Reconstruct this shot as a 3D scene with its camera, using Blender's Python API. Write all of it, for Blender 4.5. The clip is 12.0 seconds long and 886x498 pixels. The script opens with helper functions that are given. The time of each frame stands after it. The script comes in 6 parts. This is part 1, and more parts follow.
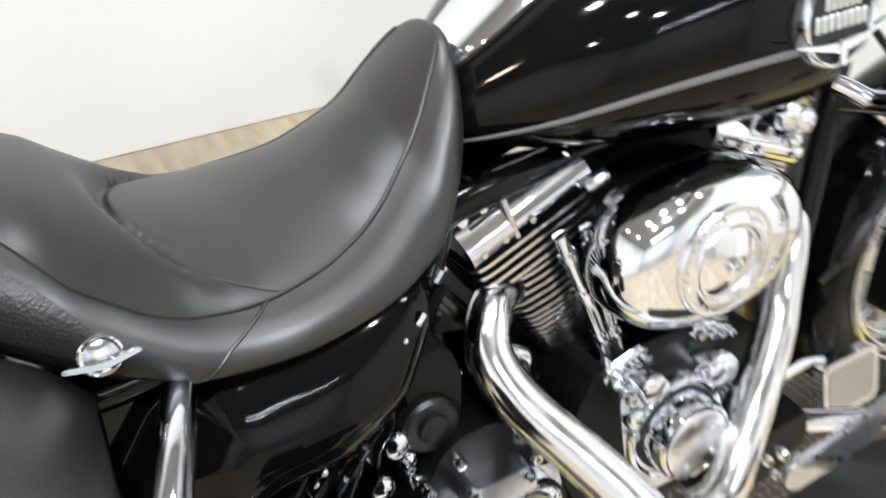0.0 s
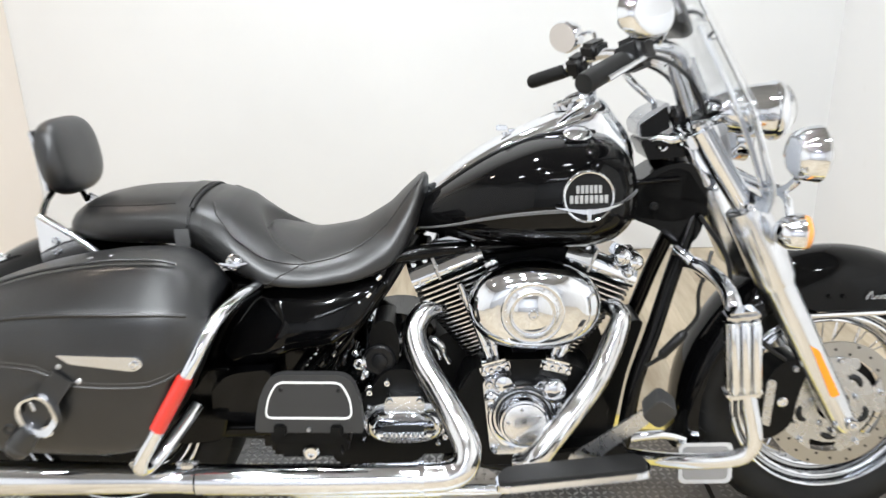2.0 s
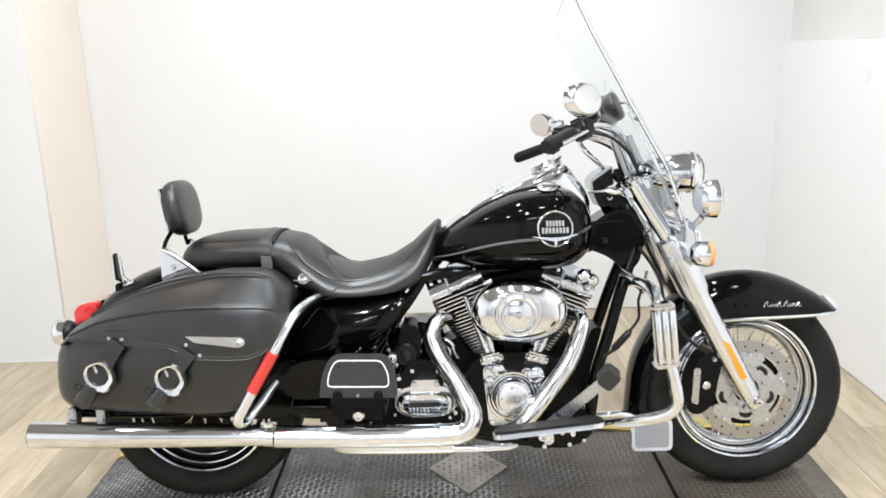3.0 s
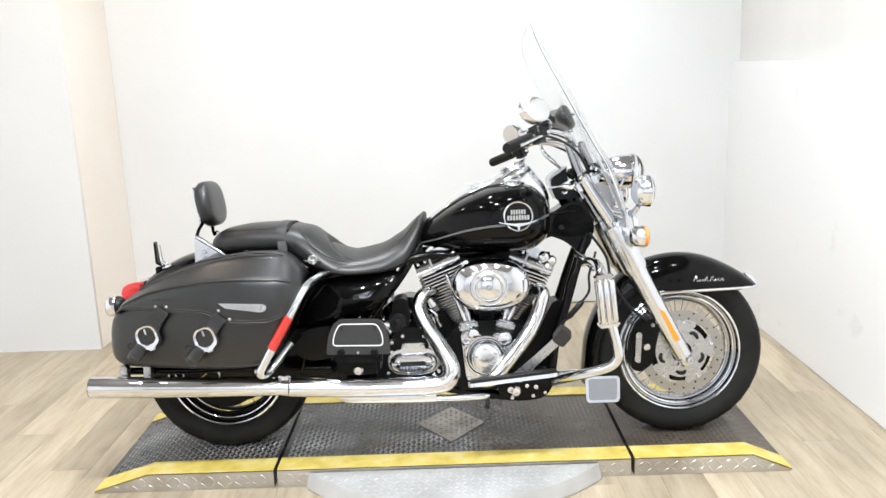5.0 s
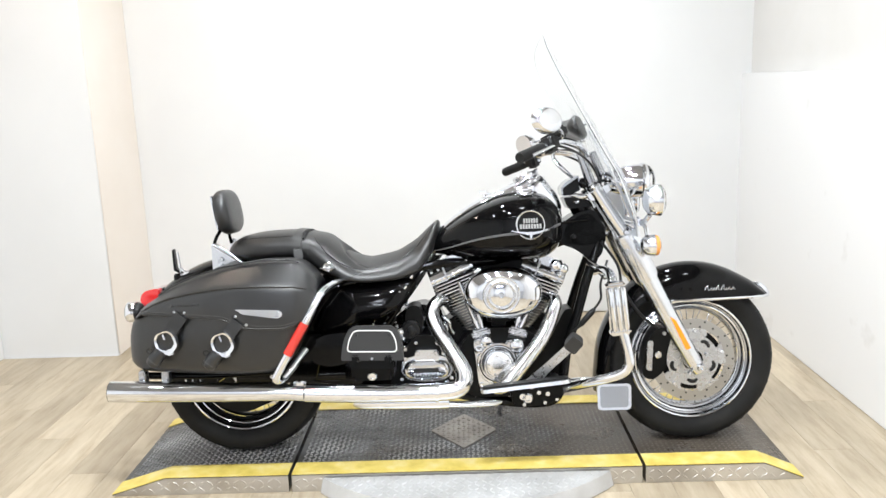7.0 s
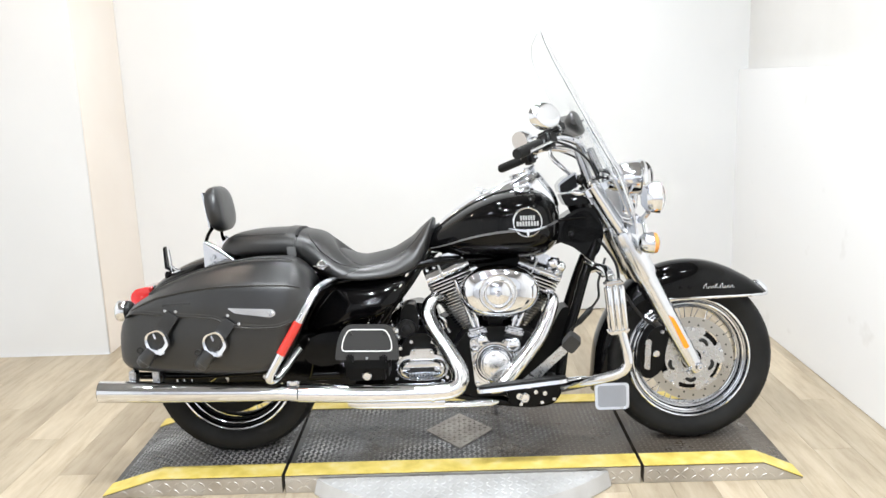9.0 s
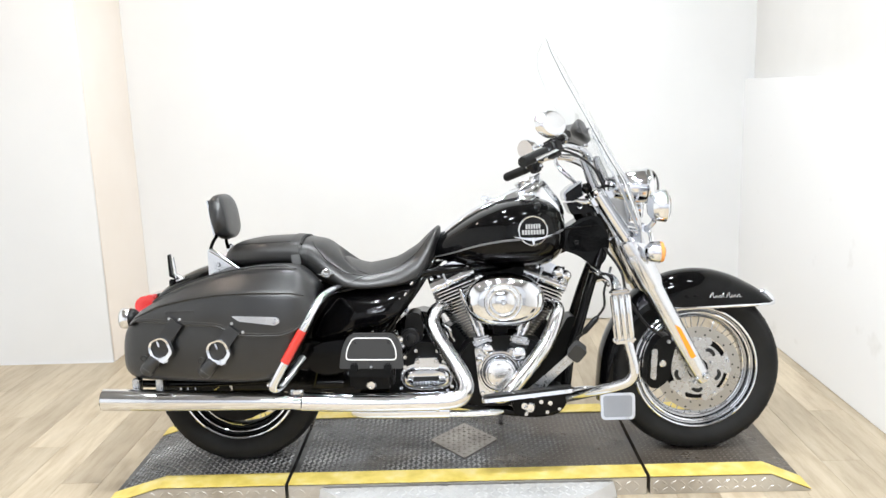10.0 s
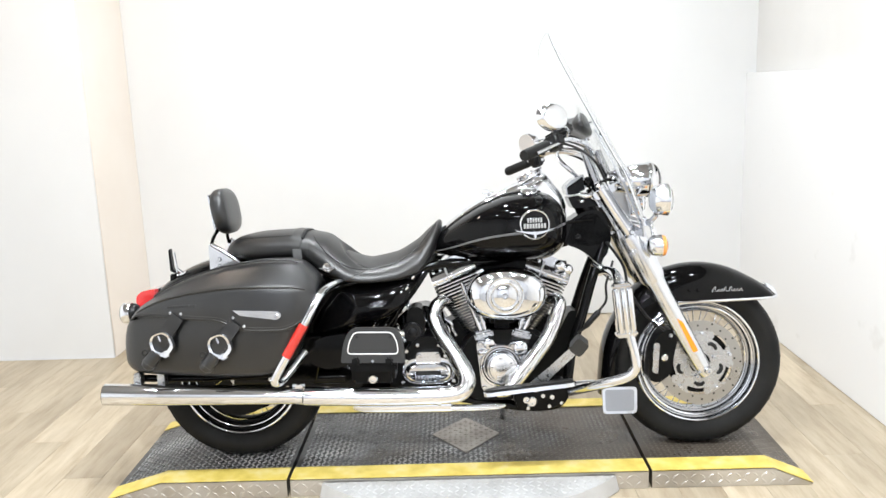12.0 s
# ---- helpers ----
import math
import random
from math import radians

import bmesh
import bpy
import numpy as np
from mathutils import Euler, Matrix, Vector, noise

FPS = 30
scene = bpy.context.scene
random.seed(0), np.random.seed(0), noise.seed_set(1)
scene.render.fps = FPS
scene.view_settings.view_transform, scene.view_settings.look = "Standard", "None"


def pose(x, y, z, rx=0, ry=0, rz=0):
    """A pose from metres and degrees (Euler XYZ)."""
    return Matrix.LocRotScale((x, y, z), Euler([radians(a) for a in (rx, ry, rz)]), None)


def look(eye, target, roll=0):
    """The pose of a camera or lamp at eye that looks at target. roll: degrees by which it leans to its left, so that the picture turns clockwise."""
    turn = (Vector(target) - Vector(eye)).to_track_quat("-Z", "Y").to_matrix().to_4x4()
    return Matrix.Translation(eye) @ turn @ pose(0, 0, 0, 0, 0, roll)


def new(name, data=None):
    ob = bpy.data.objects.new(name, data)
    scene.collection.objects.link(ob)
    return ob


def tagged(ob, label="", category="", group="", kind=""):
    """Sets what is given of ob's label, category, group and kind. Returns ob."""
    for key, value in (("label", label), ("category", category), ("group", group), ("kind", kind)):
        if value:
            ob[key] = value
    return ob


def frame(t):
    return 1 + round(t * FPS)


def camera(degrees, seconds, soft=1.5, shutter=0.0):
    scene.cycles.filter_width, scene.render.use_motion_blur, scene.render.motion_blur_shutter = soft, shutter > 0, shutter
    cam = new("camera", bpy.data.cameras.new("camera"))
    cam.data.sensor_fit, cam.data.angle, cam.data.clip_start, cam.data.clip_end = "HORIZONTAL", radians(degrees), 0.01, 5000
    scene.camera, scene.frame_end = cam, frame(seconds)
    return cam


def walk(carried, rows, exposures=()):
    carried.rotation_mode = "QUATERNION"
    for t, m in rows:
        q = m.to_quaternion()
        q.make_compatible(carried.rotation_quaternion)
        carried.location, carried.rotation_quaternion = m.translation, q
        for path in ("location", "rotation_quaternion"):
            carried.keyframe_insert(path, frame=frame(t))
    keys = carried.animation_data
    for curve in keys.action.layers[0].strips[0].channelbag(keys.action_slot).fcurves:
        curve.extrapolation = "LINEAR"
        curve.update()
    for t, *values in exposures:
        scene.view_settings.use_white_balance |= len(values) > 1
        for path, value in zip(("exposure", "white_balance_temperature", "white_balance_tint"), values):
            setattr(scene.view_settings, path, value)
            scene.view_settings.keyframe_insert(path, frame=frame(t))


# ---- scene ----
cam = camera(57.0, 12.0, shutter=0.5)
PATH = [
    (0, (0.359, -0.618, 1.067), (1.114, 0.859, -0.05), -2.2),
    (0.3, (0.472, -0.631, 1.069), (0.95, 0.978, -0.019), -2.6),
    (0.5, (0.538, -0.659, 1.095), (0.847, 1.006, 0.03), -1.7),
    (0.7, (0.612, -0.693, 1.119), (0.76, 1.009, 0.083), 1.1),
    (1, (0.626, -0.819, 1.151), (0.739, 0.919, 0.169), 3.9),
    (1.5, (0.645, -1.182, 1.21), (0.661, 0.626, 0.354), 0.1),
    (2, (0.764, -1.585, 1.277), (0.746, 0.28, 0.557), -1.3),
    (2.5, (0.742, -1.979, 1.252), (0.752, -0.055, 0.703), 0.5),
    (3, (0.744, -2.248, 1.29), (0.726, -0.306, 0.811), -1.7),
    (3.5, (0.82, -2.456, 1.284), (0.749, -0.521, 0.787), 1.4),
    (3.7, (0.822, -2.53, 1.308), (0.757, -0.591, 0.823), 0.1),
    (5.5, (0.787, -2.762, 1.286), (0.766, -0.808, 0.86), -2.4),
    (6, (0.793, -2.778, 1.286), (0.728, -0.824, 0.864), -2.2),
    (6.5, (0.783, -2.788, 1.288), (0.722, -0.831, 0.879), -2.7),
    (7, (0.792, -2.784, 1.288), (0.748, -0.825, 0.886), -2.1),
    (9, (0.782, -2.744, 1.284), (0.755, -0.787, 0.873), -2.0),
    (9.5, (0.781, -2.739, 1.277), (0.745, -0.778, 0.887), -2.1),
    (10, (0.781, -2.734, 1.277), (0.743, -0.772, 0.89), -1.9),
    (10.5, (0.775, -2.728, 1.278), (0.742, -0.767, 0.885), -1.8),
    (11, (0.779, -2.732, 1.271), (0.742, -0.772, 0.874), -2.0),
    (11.5, (0.772, -2.729, 1.275), (0.73, -0.77, 0.878), -1.9),
    (12, (0.778, -2.73, 1.269), (0.738, -0.77, 0.873), -2.0),
]
EXPOSURES = [(0, 0.02), (1.0, 0.0), (1.6, -0.05), (2.5, -0.1), (3.7, -0.08), (5.5, -0.05), (7.0, -0.03), (9, -0.02), (10, 0.0), (12, 0.03)]
walk(cam, [(t, look(eye, target, roll)) for t, eye, target, roll in PATH], EXPOSURES)

# ---- light ----
world = bpy.data.worlds.new("world")
scene.world = world
world.use_nodes = True
world.node_tree.nodes["Background"].inputs[0].default_value = (0.9, 0.88, 0.85, 1)
world.node_tree.nodes["Background"].inputs[1].default_value = 0.02

FLOOR = -0.06
CEIL = 2.75


def disk_lamp(name, x, y, z, watts, size, aim=None, colour=(0.892, 0.952, 1.04)):
    li = bpy.data.lights.new(name, "AREA")
    li.shape, li.size, li.energy, li.color = "DISK", size, watts, colour
    ob = new(name, li)
    ob.matrix_world = look((x, y, z), aim if aim else (x, y, 0))
    return ob


def tube_lamp(name, x, y, z, length, watts, aim):
    li = bpy.data.lights.new(name, "AREA")
    li.shape, li.size, li.size_y, li.energy, li.color = "RECTANGLE", length, 0.06, watts, (0.895, 0.952, 1.04)
    ob = new(name, li)
    ob.matrix_world = look((x, y, z), aim)
    return ob


# ---- materials ----
def mat(name, base, rough=0.5, metal=0.0, coat=0.0, spec=0.5, trans=0.0, ior=1.5, emit=None):
    m = bpy.data.materials.new(name)
    m.use_nodes = True
    b = m.node_tree.nodes["Principled BSDF"]
    b.inputs["Base Color"].default_value = (*base, 1)
    b.inputs["Roughness"].default_value = rough
    b.inputs["Metallic"].default_value = metal
    b.inputs["Coat Weight"].default_value = coat
    b.inputs["Coat Roughness"].default_value = 0.03
    b.inputs["Specular IOR Level"].default_value = spec
    b.inputs["Transmission Weight"].default_value = trans
    b.inputs["IOR"].default_value = ior
    if emit:
        b.inputs["Emission Color"].default_value = (*emit[0], 1)
        b.inputs["Emission Strength"].default_value = emit[1]
    return m


def nodes_of(m):
    t = m.node_tree
    return t, t.nodes, t.links, t.nodes["Principled BSDF"]


def noise_tex(m, scale, detail=6.0, coord="Object", stretch=None, rough=0.55):
    t, n, l, b = nodes_of(m)
    co = n.new("ShaderNodeTexCoord")
    tx = n.new("ShaderNodeTexNoise")
    tx.inputs["Scale"].default_value, tx.inputs["Detail"].default_value, tx.inputs["Roughness"].default_value = scale, detail, rough
    out = co.outputs[coord]
    if stretch:
        mp = n.new("ShaderNodeMapping")
        mp.inputs["Scale"].default_value = stretch
        l.new(out, mp.inputs[0])
        out = mp.outputs[0]
    l.new(out, tx.inputs["Vector"])
    return tx


def ramp(m, src, stops):
    t, n, l, b = nodes_of(m)
    r = n.new("ShaderNodeValToRGB")
    el = r.color_ramp.elements
    while len(el) < len(stops):
        el.new(0.5)
    for e, (p, c) in zip(el, stops):
        e.position, e.color = p, (*c, 1) if len(c) == 3 else c
    l.new(src, r.inputs[0])
    return r.outputs[0]


def bump(m, src, strength, dist=0.002, chain=None):
    t, n, l, b = nodes_of(m)
    bp = n.new("ShaderNodeBump")
    bp.inputs["Strength"].default_value, bp.inputs["Distance"].default_value = strength, dist
    l.new(src, bp.inputs["Height"])
    if chain:
        l.new(chain, bp.inputs["Normal"])
    l.new(bp.outputs[0], b.inputs["Normal"])
    return bp.outputs[0]


def link(m, src, socket):
    m.node_tree.links.new(src, m.node_tree.nodes["Principled BSDF"].inputs[socket])


def mix(m, fac, a, b2, kind="MIX"):
    t, n, l, b = nodes_of(m)
    x = n.new("ShaderNodeMix")
    x.data_type, x.blend_type = "RGBA", kind
    for sock, v in ((x.inputs[0], fac), (x.inputs[6], a), (x.inputs[7], b2)):
        if isinstance(v, (int, float)):
            sock.default_value = v
        elif isinstance(v, tuple):
            sock.default_value = (*v, 1)
        else:
            l.new(v, sock)
    return x.outputs[2]


def grey(v):
    return (v, v, v)


M = {}
M["paint"] = mat("black_gloss_paint", (0.002, 0.002, 0.0022), 0.08, 0, 0.0, 0.2)
tx = noise_tex(M["paint"], 3.0)
link(M["paint"], ramp(M["paint"], tx.outputs[0], [(0.3, grey(0.04)), (0.7, grey(0.08))]), "Roughness")
M["chrome"] = mat("polished_chrome", (0.78, 0.8, 0.84), 0.05, 1.0)
tx = noise_tex(M["chrome"], 9.0)
link(M["chrome"], ramp(M["chrome"], tx.outputs[0], [(0.35, grey(0.03)), (0.7, grey(0.09))]), "Roughness")
bump(M["chrome"], noise_tex(M["chrome"], 14.0, 2.0).outputs[0], 0.12, 0.004)
hc = M["header_chrome"] = mat("heat_dulled_chrome", (0.76, 0.765, 0.78), 0.14, 1.0)
link(hc, ramp(hc, noise_tex(hc, 26.0, 5.0).outputs[0], [(0.35, grey(0.07)), (0.65, grey(0.22))]), "Roughness")
bump(hc, noise_tex(hc, 30.0, 3.0).outputs[0], 0.1, 0.003)
M["satin"] = mat("satin_aluminium", (0.54, 0.55, 0.57), 0.28, 1.0)
tx = noise_tex(M["satin"], 60.0)
link(M["satin"], ramp(M["satin"], tx.outputs[0], [(0.3, grey(0.2)), (0.7, grey(0.36))]), "Roughness")
# Darker copy of the chrome: dark reflections are put into its colour
M["smoked"] = mat("darkened_chrome", (0.42, 0.43, 0.45), 0.12, 1.0)
link(M["smoked"], ramp(M["smoked"], noise_tex(M["smoked"], 20.0).outputs[0], [(0.3, grey(0.08)), (0.7, grey(0.2))]), "Roughness")
rb = M["spun"] = mat("spun_aluminium", (0.8, 0.8, 0.81), 0.26, 1.0)
nodes_of(rb)[3].inputs["Anisotropic"].default_value = 0.85
tn = nodes_of(rb)[1].new("ShaderNodeTangent")
tn.direction_type, tn.axis = "RADIAL", "Y"
link(rb, tn.outputs[0], "Tangent")
M["engine_black"] = mat("black_engine_enamel", (0.003, 0.003, 0.003), 0.36, 0, 0, 0.14)
bump(M["engine_black"], noise_tex(M["engine_black"], 260.0).outputs[0], 0.2, 0.001)
M["frame"] = mat("black_frame_enamel", (0.002, 0.002, 0.002), 0.1, 0, 0.0, 0.2)
M["fin_edge"] = mat("polished_fin_edge", (0.74, 0.74, 0.75), 0.26, 1.0)
M["leather"] = mat("black_leather", (0.022, 0.021, 0.02), 0.42, 0, 0, 0.76)
tx = noise_tex(M["leather"], 7.0)
link(M["leather"], ramp(M["leather"], tx.outputs[0], [(0.3, (0.0035, 0.0038, 0.0045)), (0.75, (0.01, 0.0103, 0.011))]), "Base Color")
link(M["leather"], ramp(M["leather"], noise_tex(M["leather"], 5.0).outputs[0], [(0.3, grey(0.29)), (0.7, grey(0.4))]), "Roughness")
t_, n_, l_, b_ = nodes_of(M["leather"])
vo = n_.new("ShaderNodeTexVoronoi")
vo.inputs["Scale"].default_value = 420.0
l_.new(n_.new("ShaderNodeTexCoord").outputs["Object"], vo.inputs["Vector"])
bump(M["leather"], noise_tex(M["leather"], 18.0, 3.0).outputs[0], 0.25, 0.004, bump(M["leather"], vo.outputs["Distance"], 0.25, 0.0008))
sl = M["seat_leather"] = mat("seat_leather", (0.02, 0.017, 0.015), 0.4, 0, 0.0, 0.62)
link(sl, ramp(sl, noise_tex(sl, 5.0, 4.0).outputs[0], [(0.4, (0.004, 0.004, 0.004)), (0.66, (0.01, 0.009, 0.0085)), (0.82, (0.026, 0.018, 0.014))]), "Base Color")
link(sl, ramp(sl, noise_tex(sl, 4.0).outputs[0], [(0.3, grey(0.33)), (0.7, grey(0.44))]), "Roughness")
bump(sl, noise_tex(sl, 11.0, 3.0).outputs[0], 0.18, 0.004, bump(sl, noise_tex(sl, 380.0, 2.0).outputs[0], 0.12, 0.0006))
M["rubber"] = mat("black_rubber", (0.008, 0.008, 0.008), 0.5, 0, 0, 0.15)
bump(M["rubber"], noise_tex(M["rubber"], 160.0).outputs[0], 0.15, 0.001)
link(M["rubber"], ramp(M["rubber"], noise_tex(M["rubber"], 9.0).outputs[0], [(0.3, grey(0.009)), (0.75, (0.018, 0.0178, 0.0174))]), "Base Color")
tl = M["tooled"] = mat("tooled_leather", (0.006, 0.006, 0.006), 0.42, 0, 0, 0.45)
t_, n_, l_, b_ = nodes_of(tl)
vo = n_.new("ShaderNodeTexVoronoi")
vo.inputs["Scale"].default_value = 360.0
l_.new(n_.new("ShaderNodeTexCoord").outputs["Object"], vo.inputs["Vector"])
bump(tl, vo.outputs["Distance"], 0.45, 0.001)
M["stitch"] = mat("grey_stitching", (0.06, 0.058, 0.055), 0.6)
M["plastic"] = mat("black_plastic", (0.006, 0.006, 0.0065), 0.35, 0, 0, 0.3)
M["grey_rubber"] = mat("dark_grey_rubber_pad", (0.018, 0.018, 0.018), 0.5)
bump(M["grey_rubber"], noise_tex(M["grey_rubber"], 300.0).outputs[0], 0.15, 0.001)
M["slider"] = mat("satin_chrome_slider", (0.74, 0.755, 0.785), 0.2, 1.0)
link(M["slider"], ramp(M["slider"], noise_tex(M["slider"], 12.0).outputs[0], [(0.3, grey(0.15)), (0.7, grey(0.27))]), "Roughness")
M["white_line"] = mat("silver_inlay", (0.75, 0.75, 0.74), 0.4)
M["letter"] = mat("raised_silver_letter", (0.5, 0.5, 0.5), 0.28, 0.7)
M["red"] = mat("red_reflector", (0.55, 0.03, 0.02), 0.25, 0, 0.5)
M["orange"] = mat("orange_reflector", (0.85, 0.27, 0.01), 0.25, 0, 0.5)
M["red_lens"] = mat("red_lens", (0.6, 0.02, 0.02), 0.12, 0, 0.8)
M["amber"] = mat("amber_lens", (0.75, 0.3, 0.06), 0.12, 0, 0.8)
M["glass"] = mat("clear_lamp_glass", (0.95, 0.95, 0.95), 0.02, 0, 0, 0.5, 1.0, 1.45)
# Part-opaque colours put the haze of reflections into the windshield
M["shield"] = mat("clear_windshield", (0.94, 0.955, 0.96), 0.01, 0, 0, 0.5, 0.95, 1.3)
M["shield_low"] = mat("hazed_windshield", (0.6, 0.61, 0.63), 0.05, 0, 0, 0.5, 0.35, 1.35)
M["shield_rim"] = mat("grey_acrylic_edge", (0.62, 0.63, 0.64), 0.3)
M["disc"] = mat("brake_disc_steel", (0.42, 0.41, 0.39), 0.32, 1.0)
bump(M["disc"], noise_tex(M["disc"], 90.0).outputs[0], 0.1, 0.001)
link(M["disc"], ramp(M["disc"], noise_tex(M["disc"], 16.0).outputs[0], [(0.3, grey(0.24)), (0.7, grey(0.4))]), "Roughness")
M["badge_black"] = mat("badge_enamel", (0.008, 0.008, 0.008), 0.25, 0, 0.0, 0.2)
# Near-black puts the shade of holes, grooves and gaps into colour; gaskets too
M["hole"] = mat("dark_recess", (0.004, 0.004, 0.004), 0.7)
M["pinstripe"] = mat("silver_pinstripe", (0.16, 0.16, 0.165), 0.3, 0.2)
M["dial"] = mat("pale_dial", (0.4, 0.4, 0.38), 0.4)

M["wall"] = mat("white_wall_paint", (0.82, 0.815, 0.8), 0.65)
tx = noise_tex(M["wall"], 1.3, 4.0)
link(M["wall"], ramp(M["wall"], tx.outputs[0], [(0.3, (0.7, 0.7, 0.698)), (0.7, (0.745, 0.745, 0.742))]), "Base Color")
bump(M["wall"], noise_tex(M["wall"], 120.0).outputs[0], 0.08, 0.001)
M["wall_scuffed"] = mat("scuffed_white_wall", (0.72, 0.72, 0.71), 0.6)
sw = M["wall_scuffed"]
link(sw, mix(sw, ramp(sw, noise_tex(sw, 5.0, 3.0).outputs[0], [(0.66, grey(0.0)), (0.76, grey(0.35))]), (0.765, 0.763, 0.763), (0.55, 0.535, 0.51)), "Base Color")
bump(sw, noise_tex(sw, 120.0).outputs[0], 0.08, 0.001)
M["beige"] = mat("beige_wall_paint", (0.66, 0.59, 0.52), 0.7)
link(M["beige"], ramp(M["beige"], noise_tex(M["beige"], 1.5, 4.0).outputs[0], [(0.3, (0.62, 0.605, 0.58)), (0.7, (0.68, 0.665, 0.645))]), "Base Color")
# The stepped wall's warm shade, put into the colour of its return
M["cream"] = mat("warm_shade_tint", (0.8, 0.73, 0.66), 0.7)
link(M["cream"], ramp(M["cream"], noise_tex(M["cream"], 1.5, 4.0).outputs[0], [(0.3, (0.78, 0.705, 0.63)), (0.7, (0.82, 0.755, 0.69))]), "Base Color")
M["ceiling"] = mat("grey_showroom_ceiling", (0.3, 0.29, 0.285), 0.8)
link(M["ceiling"], ramp(M["ceiling"], noise_tex(M["ceiling"], 2.0, 4.0).outputs[0], [(0.3, (0.27, 0.262, 0.255)), (0.7, (0.33, 0.322, 0.315))]), "Base Color")
M["dark_wall"] = mat("unseen_grey_wall", (0.45, 0.46, 0.48), 0.7)
link(M["dark_wall"], ramp(M["dark_wall"], noise_tex(M["dark_wall"], 0.8, 3.0).outputs[0], [(0.35, (0.42, 0.425, 0.44)), (0.7, (0.5, 0.505, 0.52))]), "Base Color")

pw = M["pale_wall"] = mat("unseen_pale_wall", (0.6, 0.63, 0.67), 0.7)
link(pw, ramp(pw, noise_tex(pw, 0.8, 3.0).outputs[0], [(0.35, (0.64, 0.65, 0.67)), (0.7, (0.72, 0.73, 0.75))]), "Base Color")

wood = M["wood"] = mat("light_oak_plank", (0.42, 0.3, 0.18), 0.42)
t_, n_, l_, b_ = nodes_of(wood)
oi = n_.new("ShaderNodeObjectInfo")
g1 = noise_tex(wood, 3.0, 8.0, "Object", (9.0, 1.1, 1.0), 0.65)
g2 = noise_tex(wood, 1.4, 3.0, "Object", (2.0, 0.7, 1.0))
ad = n_.new("ShaderNodeVectorMath")
ad.operation = "ADD"
co_ = n_.new("ShaderNodeTexCoord")
cm_ = n_.new("ShaderNodeCombineXYZ")
ml_ = n_.new("ShaderNodeMath")
ml_.operation, ml_.inputs[1].default_value = "MULTIPLY", 37.0
l_.new(oi.outputs["Random"], ml_.inputs[0])
l_.new(ml_.outputs[0], cm_.inputs[0])
l_.new(ml_.outputs[0], cm_.inputs[1])
l_.new(co_.outputs["Object"], ad.inputs[0])
l_.new(cm_.outputs[0], ad.inputs[1])
for g in (g1, g2):
    mp = g.inputs["Vector"].links[0].from_node
    l_.new(ad.outputs[0], mp.inputs[0])
c1 = ramp(wood, g1.outputs[0], [(0.3, (0.38, 0.3, 0.2)), (0.5, (0.52, 0.44, 0.32)), (0.72, (0.62, 0.54, 0.415))])
c2 = ramp(wood, g2.outputs[0], [(0.32, (0.72, 0.7, 0.68)), (0.66, (1.0, 1.0, 1.0))])
c3 = mix(wood, 1.0, c1, c2, "MULTIPLY")
tone = ramp(wood, oi.outputs["Random"], [(0.0, (0.87, 0.86, 0.85)), (0.5, (0.95, 0.95, 0.95)), (1.0, (1.03, 1.015, 1.0))])
link(wood, mix(wood, 1.0, c3, tone, "MULTIPLY"), "Base Color")
link(wood, ramp(wood, g1.outputs[0], [(0.3, grey(0.36)), (0.7, grey(0.5))]), "Roughness")
bump(wood, g1.outputs[0], 0.08, 0.002)

def stain(m):
    """A ragged brown stain over the front half of the mats."""
    t, n, l, b = nodes_of(m)
    sep = n.new("ShaderNodeSeparateXYZ")
    l.new(n.new("ShaderNodeTexCoord").outputs["Object"], sep.inputs[0])
    add = n.new("ShaderNodeMath")
    add.operation, add.inputs[2].default_value = "MULTIPLY_ADD", 0.0
    add.inputs[1].default_value = 0.32
    l.new(sep.outputs[0], add.inputs[0])
    l.new(noise_tex(m, 3.0, 7.0, rough=0.65).outputs[0], add.inputs[2])
    return ramp(m, add.outputs[0], [(0.69, grey(0.0)), (0.9, grey(0.9))])


mt = M["mat"] = mat("grey_tread_mat", (0.1, 0.1, 0.1), 0.34, 0, 0, 0.35)
a = ramp(mt, noise_tex(mt, 3.5, 8.0).outputs[0], [(0.3, (0.048, 0.048, 0.048)), (0.55, (0.08, 0.08, 0.08)), (0.75, (0.138, 0.138, 0.136))])
link(mt, mix(mt, stain(mt), a, (0.075, 0.06, 0.045)), "Base Color")
link(mt, ramp(mt, noise_tex(mt, 5.0, 5.0).outputs[0], [(0.35, grey(0.22)), (0.65, grey(0.5))]), "Roughness")
bump(mt, noise_tex(mt, 90.0).outputs[0], 0.25, 0.0015)
# Worn tips, with the lugs' glints put into the paler colour
lg = M["lug"] = mat("worn_glinting_lugs", (0.3, 0.3, 0.3), 0.34, 0.4)
a = ramp(lg, noise_tex(lg, 5.0, 8.0).outputs[0], [(0.3, (0.12, 0.12, 0.12)), (0.5, (0.3, 0.3, 0.3)), (0.7, (0.55, 0.55, 0.54))])
link(lg, mix(lg, stain(lg), a, (0.15, 0.125, 0.1)), "Base Color")
ye = M["yellow"] = mat("worn_yellow_paint", (0.75, 0.55, 0.05), 0.5)
a = ramp(ye, noise_tex(ye, 14.0, 8.0).outputs[0], [(0.3, (0.6, 0.45, 0.08)), (0.5, (0.74, 0.58, 0.14)), (0.75, (0.8, 0.68, 0.32))])
link(ye, a, "Base Color")
bump(ye, noise_tex(ye, 70.0).outputs[0], 0.2, 0.001)
